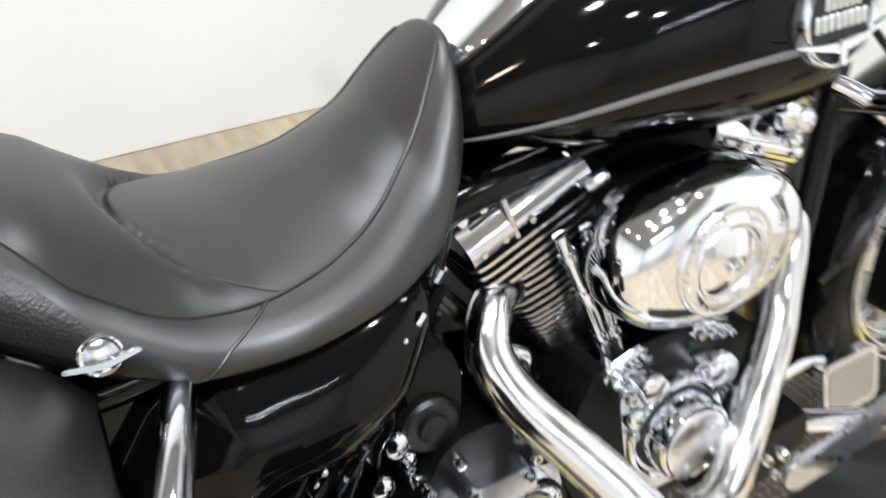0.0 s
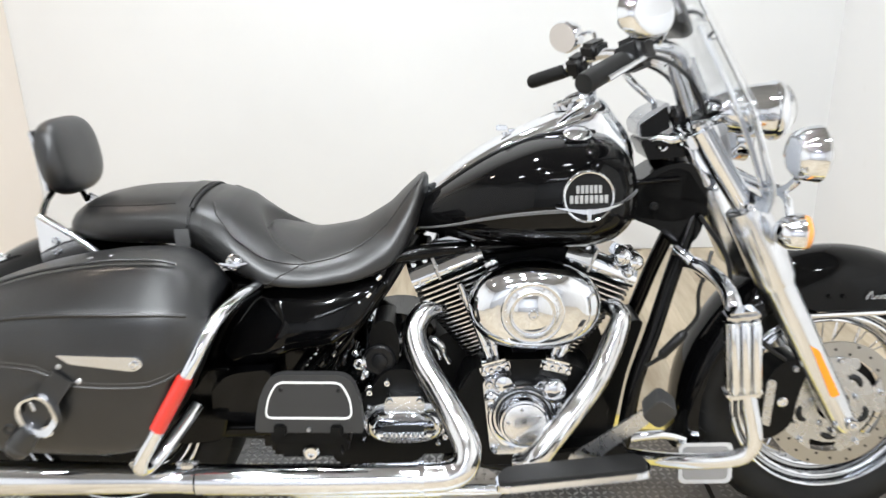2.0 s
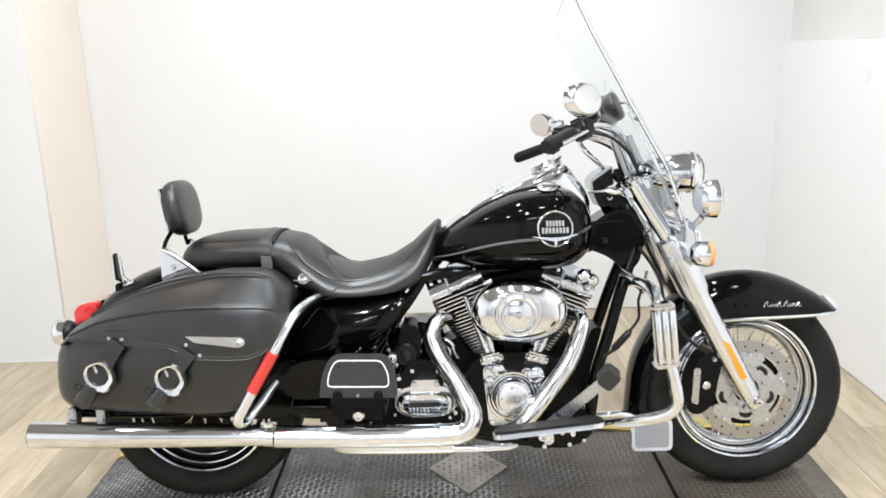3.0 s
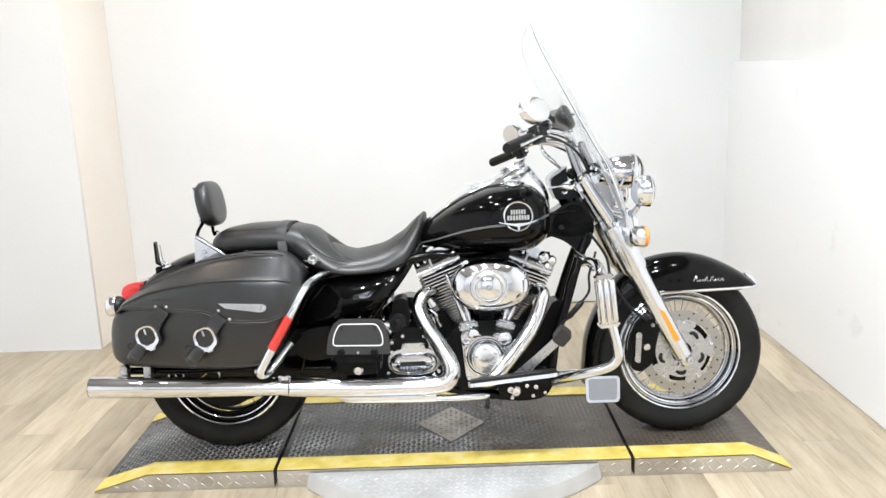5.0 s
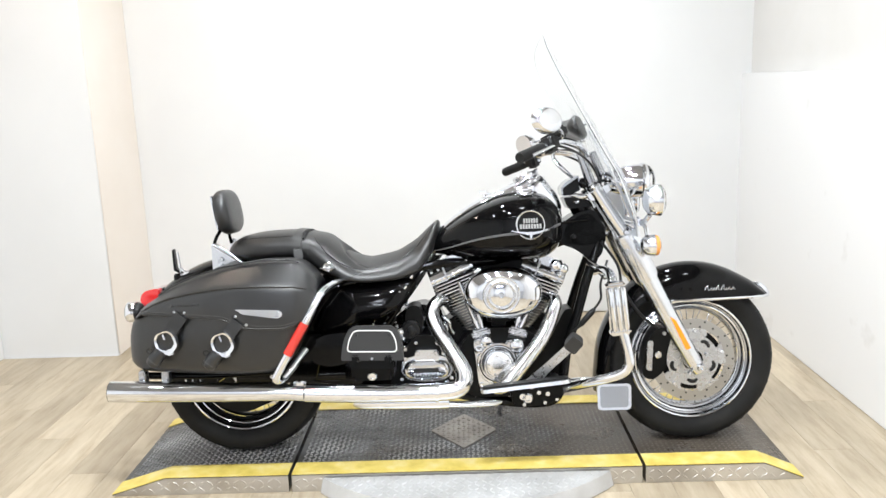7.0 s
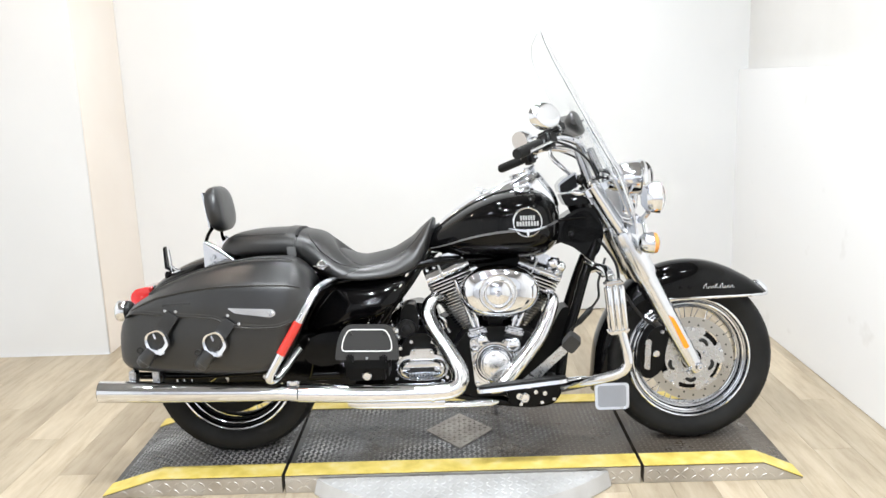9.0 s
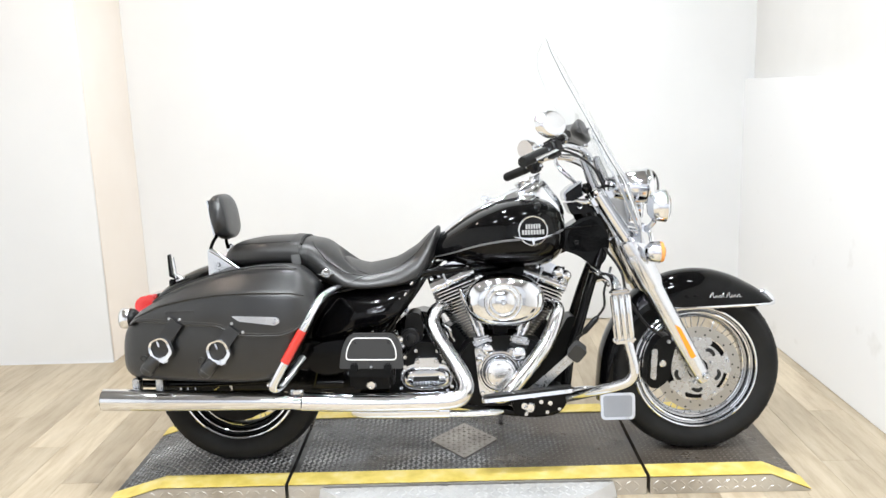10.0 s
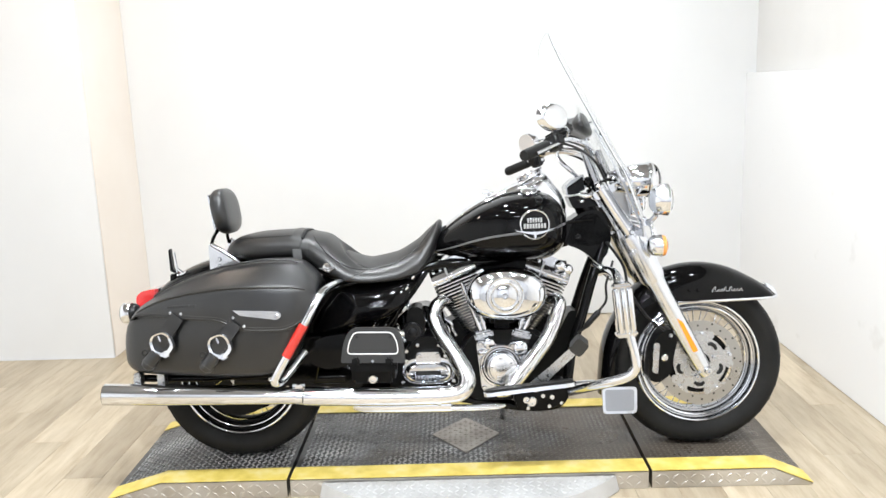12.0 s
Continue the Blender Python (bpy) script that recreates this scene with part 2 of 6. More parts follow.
tp = M["treadplate"] = mat("aluminium_tread_plate", (0.6, 0.58, 0.55), 0.4, 0.85)
link(tp, ramp(tp, noise_tex(tp, 5.0, 7.0).outputs[0], [(0.3, (0.45, 0.42, 0.38)), (0.65, (0.66, 0.64, 0.61))]), "Base Color")
link(tp, ramp(tp, noise_tex(tp, 11.0, 5.0).outputs[0], [(0.3, grey(0.3)), (0.7, grey(0.5))]), "Roughness")

ap = M["apron"] = mat("pale_tread_plate", (0.65, 0.65, 0.65), 0.45, 0.25)
link(ap, ramp(ap, noise_tex(ap, 6.0, 7.0).outputs[0], [(0.3, (0.43, 0.425, 0.415)), (0.65, (0.58, 0.58, 0.58))]), "Base Color")
lz = M["lozenge"] = mat("dull_lozenge_plate", (0.3, 0.27, 0.24), 0.42, 0.75)
link(lz, ramp(lz, noise_tex(lz, 7.0, 7.0).outputs[0], [(0.3, (0.2, 0.18, 0.155)), (0.65, (0.4, 0.37, 0.34))]), "Base Color")


# ---- shapes ----
def vec(p):
    return Vector(p)


def part(name, bm, material, parent=None, label="", angle=38, smooth=True):
    me = bpy.data.meshes.new(name)
    bmesh.ops.recalc_face_normals(bm, faces=bm.faces)
    bm.to_mesh(me)
    bm.free()
    for m in material if isinstance(material, (list, tuple)) else [material]:
        me.materials.append(M[m])
    if smooth:
        me.polygons.foreach_set("use_smooth", [True] * len(me.polygons))
        me.set_sharp_from_angle(angle=radians(angle))
    ob = new(name, me)
    if parent:
        ob.parent = parent
    if label:
        tagged(ob, label)
    return ob


def thing(name, m=None, **tags):
    ob = new(name)
    ob.empty_display_size = 0.1
    if m is not None:
        ob.matrix_world = m
    return tagged(ob, **tags)


def skin(rings, closed_ring=True, caps=True, closed_path=False):
    bm = bmesh.new()
    vs = [[bm.verts.new(p) for p in r] for r in rings]
    n = len(rings[0])
    m = len(rings)
    for i in range(m if closed_path else m - 1):
        a, b = vs[i], vs[(i + 1) % m]
        for j in range(n if closed_ring else n - 1):
            k = (j + 1) % n
            bm.faces.new((a[j], a[k], b[k], b[j]))
    if caps and closed_ring and not closed_path:
        bm.faces.new(vs[0])
        bm.faces.new(vs[-1])
    return bm


def spline(pts, k=6):
    pts = [vec(p) for p in pts]
    out = []
    for i in range(len(pts) - 1):
        p0, p1, p2, p3 = pts[max(i - 1, 0)], pts[i], pts[i + 1], pts[min(i + 2, len(pts) - 1)]
        for s in range(k):
            t = s / k
            out.append(0.5 * ((2 * p1) + (p2 - p0) * t + (2 * p0 - 5 * p1 + 4 * p2 - p3) * t * t + (3 * p1 - p0 - 3 * p2 + p3) * t ** 3))
    out.append(pts[-1])
    return out


def tube(pts, r, n=12, k=6, flat=1.0, caps=True):
    """A round bar along a smooth line; r: one radius or one for each point."""
    path = spline(pts, k) if k > 1 else [vec(p) for p in pts]
    rs = [r] * len(path) if isinstance(r, (int, float)) else [np.interp(i / (len(path) - 1) * (len(r) - 1), range(len(r)), r) for i in range(len(path))]
    rings, up = [], None
    for i, p in enumerate(path):
        d = (path[min(i + 1, len(path) - 1)] - path[max(i - 1, 0)]).normalized()
        if up is None:
            up = d.orthogonal().normalized()
        up = (up - d * up.dot(d)).normalized()
        side = d.cross(up)
        rings.append([p + (up * math.cos(a) + side * math.sin(a) * flat) * rs[i] for a in [2 * math.pi * j / n for j in range(n)]])
    return skin(rings, caps=caps)


def lathe(profile, centre, axis="y", n=40, closed=False):
    """Turn (radius, height) pairs about an axis through centre."""
    c = vec(centre)
    e = {"x": (Vector((1, 0, 0)), Vector((0, 1, 0)), Vector((0, 0, 1))), "y": (Vector((0, 1, 0)), Vector((0, 0, 1)), Vector((1, 0, 0))),
         "z": (Vector((0, 0, 1)), Vector((1, 0, 0)), Vector((0, 1, 0)))}[axis] if isinstance(axis, str) else None
    if e is None:
        w = vec(axis).normalized()
        u = w.orthogonal().normalized()
        e = (w, u, w.cross(u))
    rings = [[c + e[0] * h + (e[1] * math.cos(a) + e[2] * math.sin(a)) * max(r, 1e-4) for a in [2 * math.pi * j / n for j in range(n)]] for r, h in profile]
    return skin(rings, caps=not closed, closed_path=closed)


def prism(outline, y0, y1, bevel=0.0, seg=2, plane="xz"):
    bm = bmesh.new()
    f = (lambda a, b, h: (a, h, b)) if plane == "xz" else (lambda a, b, h: (a, b, h)) if plane == "xy" else (lambda a, b, h: (h, a, b))
    v0 = [bm.verts.new(f(a, b, y0)) for a, b in outline]
    v1 = [bm.verts.new(f(a, b, y1)) for a, b in outline]
    bm.faces.new(v0)
    bm.faces.new(v1)
    n = len(outline)
    for i in range(n):
        j = (i + 1) % n
        bm.faces.new((v0[i], v0[j], v1[j], v1[i]))
    if bevel:
        bmesh.ops.bevel(bm, geom=bm.edges[:], offset=bevel, segments=seg, affect="EDGES", clamp_overlap=True)
    return bm


def rbox(c, s, bevel=0.0, seg=2, m=None):
    bm = bmesh.new()
    bmesh.ops.create_cube(bm, size=1.0)
    bmesh.ops.scale(bm, vec=s, verts=bm.verts)
    if bevel:
        bmesh.ops.bevel(bm, geom=bm.edges[:], offset=bevel, segments=seg, affect="EDGES", clamp_overlap=True)
    if m is not None:
        bmesh.ops.transform(bm, matrix=m, verts=bm.verts)
    bmesh.ops.translate(bm, vec=c, verts=bm.verts)
    return bm


def join(*bms):
    out = bmesh.new()
    for b in bms:
        me = bpy.data.meshes.new("tmp")
        b.to_mesh(me)
        out.from_mesh(me)
        bpy.data.meshes.remove(me)
        b.free()
    return out


def moved(bm, m):
    bmesh.ops.transform(bm, matrix=m, verts=bm.verts)
    return bm


def rounded(corners, radius, k=4):
    """A polygon's outline with its corners rounded; k + 1 points a corner."""
    out, n = [], len(corners)
    for i in range(n):
        p, a, b = Vector(corners[i]), Vector(corners[i - 1]), Vector(corners[(i + 1) % n])
        r = radius[i] if isinstance(radius, (list, tuple)) else radius
        da, db = (a - p), (b - p)
        ra, rb = min(r, da.length * 0.48), min(r, db.length * 0.48)
        s, e = p + da.normalized() * ra, p + db.normalized() * rb
        for j in range(k + 1):
            t = j / k
            out.append(tuple((1 - t) ** 2 * s + 2 * t * (1 - t) * p + t * t * e))
    return out


def oval(cx, cz, rx, rz, n=40, power=2.0):
    out = []
    for j in range(n):
        a = 2 * math.pi * j / n
        c, s = math.cos(a), math.sin(a)
        out.append((cx + rx * math.copysign(abs(c) ** (2 / power), c), cz + rz * math.copysign(abs(s) ** (2 / power), s)))
    return out


def lerp(x, xs, ys):
    return float(np.interp(x, xs, ys))


def ease(x, xs, ys):
    """Smooth curve through the given values."""
    x = min(max(x, xs[0]), xs[-1])
    i = min(max(int(np.searchsorted(xs, x)) - 1, 0), len(xs) - 2)
    d = [(ys[k + 1] - ys[k]) / (xs[k + 1] - xs[k]) for k in range(len(xs) - 1)]

    def slope(k):
        if k == 0 or k == len(xs) - 1:
            return d[0] if k == 0 else d[-1]
        a, b = d[k - 1], d[k]
        return 0.0 if a * b <= 0 else 2 * a * b / (a + b)

    h = xs[i + 1] - xs[i]
    t = (x - xs[i]) / h
    m0, m1 = slope(i) * h, slope(i + 1) * h
    return (2 * t ** 3 - 3 * t * t + 1) * ys[i] + (t ** 3 - 2 * t * t + t) * m0 + (3 * t * t - 2 * t ** 3) * ys[i + 1] + (t ** 3 - t * t) * m1


def bolt(c, r, axis="y", h=0.008, sign=-1, n=10):
    return lathe([(r, 0), (r, sign * h * 0.6), (r * 0.75, sign * h), (r * 0.45, sign * h), (r * 0.4, sign * h * 0.5)], c, axis, n)


# ---- room ----
BACK, RIGHT, LEFT, PANEL, STEP = 1.83, 2.37, -1.63, 1.28, -1.02
FRONT = -5.5


def slab(name, lo, hi, material, label, kind="structure", category="wall"):
    c = [(a + b) / 2 for a, b in zip(lo, hi)]
    s = [b - a for a, b in zip(lo, hi)]
    return tagged(part(name, rbox(c, s, 0.004, 1), material), label, category, kind=kind)


slab("wall_north", (STEP - 0.002, BACK, FLOOR), (2.68, BACK + 0.12, CEIL), "wall", "smooth white painted wall behind the motorcycle")
slab("wall_north_west", (LEFT - 0.1, PANEL, FLOOR), (STEP, BACK + 0.12, CEIL), "wall", "white painted wall stepping forward from the back wall")
# Thin slab added to carry the return's shade as colour
slab("wall_return", (STEP, PANEL, FLOOR), (STEP + 0.006, BACK - 0.002, CEIL), "cream", "return of the stepped wall, its warm shade put into the colour")
slab("wall_west", (LEFT - 0.12, FRONT, FLOOR), (LEFT, PANEL - 0.002, CEIL), "wall", "white painted side wall of the bay")
slab("wall_east", (RIGHT, -1.6, FLOOR), (2.419, BACK + 0.03, 1.275), "wall_scuffed", "low white partition wall beside the motorcycle, slightly scuffed")
slab("wall_east_upper", (2.42, FRONT, FLOOR), (2.68, BACK + 0.03, CEIL), "beige", "beige painted wall set back above the low partition")
# Unseen two-tone wall added to close the room and shape chrome reflections
slab("wall_south", (LEFT - 0.12, FRONT - 0.12, FLOOR), (2.68, FRONT - 0.002, 0.8), "dark_wall", "unseen grey lower wall, added for reflections")
slab("wall_south_upper", (LEFT - 0.12, FRONT - 0.12, 0.802), (2.68, FRONT - 0.002, CEIL), "pale_wall", "unseen pale upper wall, added for reflections")
slab("ceiling", (LEFT - 0.12, FRONT - 0.12, CEIL), (2.68, BACK + 0.12, CEIL + 0.1), "ceiling", "grey showroom ceiling with small round lamps", category="ceiling")
floor = slab("floor", (LEFT - 0.12, FRONT - 0.12, FLOOR - 0.1), (2.68, BACK + 0.12, FLOOR - 0.006), "wood", "light oak plank floor with long narrow boards", category="floor")

# lamps: small round downlights and slim tubes
for x, y, w in ((-0.9, 0.6, 4), (0.3, 0.75, 25), (1.4, 0.75, 17), (0.1, -0.6, 9), (0.75, -0.65, 7), (1.3, -0.6, 6), (0.2, -1.55, 40), (0.8, -1.6, 38), (1.4, -1.55, 23), (1.95, -0.9, 6), (-0.8, -1.1, 11)):
    warm = x < -0.85
    disk_lamp("downlight", x, y, CEIL - 0.03, w * (1.9 if warm else 1.06), 0.14, colour=(1.0, 0.84, 0.7) if warm else (0.912, 0.96, 1.0))
for x, y in ((0.4, -3.6), (0.9, -3.85), (0.2, -4.1)):
    tube_lamp("tube_light", x, y, CEIL - 0.05, 1.2, 34, (x, y - 0.6, 0))

# ---- drive-on stand ----
stand = thing("motorcycle_stand", kind="", label="low drive-on stand with grey tread mats and yellow edges", category="stand")
X0, X1, XL, XR = -0.425, 1.916, -0.24, 1.785
YF, YB = -0.238, 0.39
GAPL, GAPR, GW = 0.188, 1.383, 0.006


def deck_z(x):
    return lerp(x, (X0, XL, XR, X1), (FLOOR + 0.004, 0, 0, FLOOR + 0.004))


def deck_section(name, a, b):
    xs = sorted({a, b, *[x for x in (XL, XR) if a < x < b]})
    top = [(x, deck_z(x)) for x in xs]
    return part(name, prism([*top, (b, FLOOR), (a, FLOOR)], YF, YB), "mat", stand, angle=20)


sections = [deck_section("end_section", X0, GAPL - GW), deck_section("middle_section", GAPL + GW, GAPR - GW), deck_section("end_section", GAPR + GW, X1)]


def ribbon(name, xs, y0, y1, lift, material, parent, thick=0.003):
    rings = [[(x, y0, deck_z(x) + lift - thick), (x, y1, deck_z(x) + lift - thick), (x, y1, deck_z(x) + lift), (x, y0, deck_z(x) + lift)] for x in xs]
    return part(name, skin(rings), material, parent, smooth=False)


SPANS = (([X0, XL, GAPL - GW], sections[0]), ([GAPL + GW, GAPR - GW], sections[1]), ([GAPR + GW, XR, X1], sections[2]))
for xs, sec in SPANS:
    ribbon("yellow_edge", xs, YF - 0.001, YF + 0.085, 0.0045, "yellow", sec)
    ribbon("yellow_edge", xs, YB - 0.075, YB + 0.001, 0.0045, "yellow", sec)


def lugs(spots, length, width, height, place):
    """Many small raised bars in one mesh; spots: x, y and turn."""
    verts, faces = [], []
    for x, y, a in spots:
        c, s = math.cos(a), math.sin(a)
        base = len(verts)
        for u, v, h in ((-1, 0, 0), (0, -1, 0), (1, 0, 0), (0, 1, 0), (-0.55, 0, 1), (0, -0.45, 1), (0.55, 0, 1), (0, 0.45, 1)):
            px, py = u * length / 2, v * width / 2
            verts.append(place(x + px * c - py * s, y + px * s + py * c, h * height))
        for q in ((0, 1, 5, 4), (1, 2, 6, 5), (2, 3, 7, 6), (3, 0, 4, 7), (4, 5, 6, 7)):
            faces.append([base + i for i in q])
    me = bpy.data.meshes.new("lugs")
    me.from_pydata(verts, [], faces)
    bm = bmesh.new()
    bm.from_mesh(me)
    bpy.data.meshes.remove(me)
    return bm


DIA = ((0.657, 0.085), (0.783, 0.232), (0.905, 0.082), (0.781, -0.073))


def in_dia(x, y):
    return abs(x - 0.781) / 0.128 + abs(y - 0.08) / 0.158 < 1.0


def mat_spots(a, b, step):
    out = []
    for i, x in enumerate(np.arange(a + 0.02, b - 0.01, step)):
        for j, y in enumerate(np.arange(YF + 0.1, YB - 0.085, step)):
            if not in_dia(x, y):
                out.append((x, y, radians(45 if (i + j) % 2 else -45)))
    return out


on_deck = lambda x, y, h: (x, y, deck_z(x) + h * lerp(x, (0.9, 1.25), (1, 0.4)) - 0.0003)
for (a, b), sec in zip(((X0 + 0.01, GAPL - 0.01), (GAPL + 0.01, GAPR - 0.01), (GAPR + 0.01, X1 - 0.01)), sections):
    tagged(part("tread_pattern", lugs(mat_spots(a, b, 0.0175), 0.0225, 0.0088, 0.0028, on_deck), "lug", sec, smooth=False), kind="stuff")
# bright tread plate along the front edge
on_front = lambda x, y, h: (x, YF - 0.003 - h, y)
for a, b, sec in ((X0 + 0.003, GAPL - GW, sections[0]), (GAPL + GW, GAPR - GW, sections[1]), (GAPR + GW, X1 - 0.003, sections[2])):
    xs = sorted({a, b, *[x for x in (XL, XR) if a < x < b]})
    outline = [(x, deck_z(x) - 0.0015) for x in xs] + [(b, FLOOR + 0.001), (a, FLOOR + 0.001)]
    plate = part("front_plate", prism(outline, YF - 0.0035, YF - 0.0005), "treadplate", sec, "bright aluminium tread plate", smooth=False)
    sp = []
    for i, x in enumerate(np.arange(a + 0.018, b - 0.012, 0.029)):
        for j in range(2):
            z = FLOOR + 0.017 + 0.024 * j
            if z + 0.01 < deck_z(x):
                sp.append((x, z, radians(40 if (i + j) % 2 else -40)))
    tagged(part("plate_pattern", lugs(sp, 0.031, 0.0085, 0.0016, on_front), "treadplate", sec, smooth=False), kind="stuff")
# lozenge plate set into the mat
part("lozenge_plate", prism(rounded(DIA, 0.006, 2), -0.001, 0.0045, plane="xy"), "lozenge", sections[1], "worn aluminium lozenge with raised dashes")
sp = [(x, y, radians(0 if (i + j) % 2 else 90)) for i, x in enumerate(np.arange(0.667, 0.9, 0.019)) for j, y in enumerate(np.arange(-0.06, 0.23, 0.019)) if abs(x - 0.781) / 0.116 + abs(y - 0.08) / 0.143 < 1]
tagged(part("plate_pattern", lugs(sp, 0.016, 0.006, 0.0026, lambda x, y, h: (x, y, 0.0044 + h)), "lozenge", sections[1], smooth=False), kind="stuff")
# round turntable plate in front
TC, TR = (0.785, 0.2), 0.672
arc = [a for a in np.linspace(radians(180), radians(360), 64) if TC[1] + TR * math.sin(a) < YF - 0.006]
rim_o = [(TC[0] + TR * math.cos(a), TC[1] + TR * math.sin(a)) for a in arc]
rim_i = [(TC[0] + (TR - 0.014) * math.cos(a), TC[1] + (TR - 0.014) * math.sin(a)) for a in arc]
rim_i = [(x, min(y, YF - 0.005)) for x, y in rim_i]
turntable = thing("turntable_plate", label="pale round tread plate apron at the foot of the stand", category="platform")
rings = [[(x, min(y, YF - 0.005), FLOOR + 0.002) for x, y in rim_o], [(x, min(y, YF - 0.005), FLOOR + 0.006) for x, y in rim_o], [(x, y, -0.008) for x, y in rim_i]]
bm = skin(rings, closed_ring=False)
bm.faces.new([v for v in bm.verts if abs(v.co.z + 0.008) < 1e-5])
part("plate", bm, "apron", turntable, angle=15)
sp = [(x, y, radians(45 if (i + j) % 2 else -45)) for i, x in enumerate(np.arange(0.1, 1.5, 0.024)) for j, y in enumerate(np.arange(-0.468, YF - 0.01, 0.024)) if math.hypot(x - TC[0], y - TC[1]) < TR - 0.018]
tagged(part("plate_pattern", lugs(sp, 0.026, 0.0085, 0.0022, lambda x, y, h: (x, y, -0.0085 + h)), "apron", turntable, smooth=False), kind="stuff")

# ---- motorcycle ----
BIKE = pose(0, 0, 0, -6.5, 0, 0)
bike = thing("motorcycle", BIKE, label="black touring motorcycle with chrome engine, leather saddlebag and clear windshield", category="motorcycle")
FW, RW = (1.593, 0, 0.293), (0.0, 0, 0.293)
R_T = 0.297


def wheel(name, c, width, rim_r, spokes, well):
    x, _, z = c
    w = width / 2
    prof = [(rim_r - 0.004, -w * 0.62), (rim_r + 0.012, -w * 0.78), (rim_r + 0.035, -w * 0.96), (R_T - 0.035, -w), (R_T - 0.018, -w * 0.9), (R_T - 0.006, -w * 0.6), (R_T, -w * 0.2),
            (R_T, w * 0.2), (R_T - 0.006, w * 0.6), (R_T - 0.018, w * 0.9), (R_T - 0.035, w), (rim_r + 0.035, w * 0.96), (rim_r + 0.012, w * 0.78), (rim_r - 0.004, w * 0.62)]
    rr = rim_r
    rp = [(rr + 0.006, -w * 0.72), (rr + 0.009, -w * 0.8), (rr + 0.005, -w * 0.85), (rr - 0.001, -w * 0.82), (rr - 0.004, -w * 0.6), (rr - 0.011, -w * 0.56), (rr - 0.0125, -w * 0.63), (rr - 0.0165, -w * 0.64), (rr - 0.018, -w * 0.58), (rr - 0.02, -w * 0.3),
          (rr - 0.028, -w * 0.27), (rr - 0.0295, -w * 0.32), (rr - 0.0325, -w * 0.32), (rr - 0.034, -w * 0.26), (rr - 0.036, 0.0), (rr - 0.034, w * 0.26), (rr - 0.022, w * 0.35), (rr - 0.012, w * 0.6), (rr, w * 0.8), (rr + 0.006, w * 0.72), (rr - 0.006, w * 0.5), (rr - 0.018, 0), (rr - 0.002, -w * 0.5)]
    rim = part(name, lathe(rp, c, "y", 72, closed=True), well, bike, "laced wheel with bright rim")
    for r0, q in ((rr + 0.003, 0.82), (rr - 0.0145, 0.64), (rr - 0.031, 0.32)):
        part("rim_lip", lathe([(r0 + 0.004 * math.cos(b), -w * q - 0.004 * math.sin(b)) for b in np.linspace(0, 2 * math.pi, 9)[:-1]], c, "y", 64, closed=True), "chrome", rim, "chrome rim lip")
    part("tyre", lathe(prof, c, "y", 80, closed=True), "rubber", rim, "black road tyre with grooved tread")
    # tread grooves
    g = []
    for k in range(34):
        a = 2 * math.pi * k / 34
        for s in (-1, 1):
            p = []
            for q, (rad, off) in enumerate(((R_T - 0.0022, 0.1), (R_T - 0.0042, 0.45), (R_T - 0.0108, 0.72), (R_T - 0.022, 0.915))):
                aa = a + s * 0.03 + q * 0.035
                p.append((x + rad * math.cos(aa), s * off * w, z + rad * math.sin(aa)))
            g.append(tube(p, 0.0026, 5, 1))
    part("tread_pattern", join(*g), "hole", rim)
    hub = part("hub", lathe([(0.02, -w * 0.75), (0.045, -w * 0.7), (0.048, -w * 0.5), (0.03, -w * 0.35), (0.03, w * 0.35), (0.048, w * 0.5), (0.045, w * 0.7), (0.02, w * 0.75)], c, "y", 32), "satin", rim)
    for k in range(spokes):
        a = 2 * math.pi * k / spokes
        s = -1 if k % 2 else 1
        b = a + (0.35 if k % 4 < 2 else -0.35)
        p0 = (x + 0.042 * math.cos(b), s * w * 0.5, z + 0.042 * math.sin(b))
        p1 = (x + (rr - 0.034) * math.cos(a), s * w * 0.1, z + (rr - 0.034) * math.sin(a))
        part("spoke", tube([p0, p1], 0.0017, 6, 1), "chrome", rim)
    return rim


# Dark wells: shade and dark reflections inside the rims are put into colour
front_wheel = wheel("front_wheel", FW, 0.125, 0.207, 40, "smoked")
rear_wheel = wheel("rear_wheel", RW, 0.165, 0.203, 40, "engine_black")

part("belt_pulley", lathe([(0.02, 0.05), (0.15, 0.05), (0.155, 0.04), (0.155, 0.02), (0.13, 0.012), (0.05, 0.0)], RW, "y", 40), "engine_black", rear_wheel)
# Steel disc coloured black to put the wheel's inner shade into it
part("brake_disc", lathe([(0.135, -0.1), (0.135, -0.095), (0.085, -0.095), (0.085, -0.1)], RW, "y", 48, closed=True), "engine_black", rear_wheel)

# brake disc with slots, carrier and caliper
DY = -0.074
disc_c = (FW[0], DY, FW[2])
disc = part("brake_disc", lathe([(0.146, -0.0025), (0.146, 0.0025), (0.112, 0.0025), (0.112, -0.0025)], disc_c, "y", 64, closed=True), "disc", front_wheel, "drilled steel brake disc")
for k in range(20):
    a = 2 * math.pi * k / 20
    for q, ring in enumerate((0.139, 0.129, 0.119)):
        if (k + q) % 2 == 0:
            b = a + 0.05 * q
            part("drilling", lathe([(0.0034, 0), (0.0034, -0.0008)], (disc_c[0] + ring * math.cos(b), DY - 0.0026, disc_c[2] + ring * math.sin(b)), "y", 8), "hole", disc)
# Black plate added behind the carrier as the hub's shade in its gaps
part("hub_plate", lathe([(0.108, 0.014), (0.108, 0.018), (0.03, 0.018), (0.03, 0.014)], disc_c, "y", 40, closed=True), "engine_black", disc)
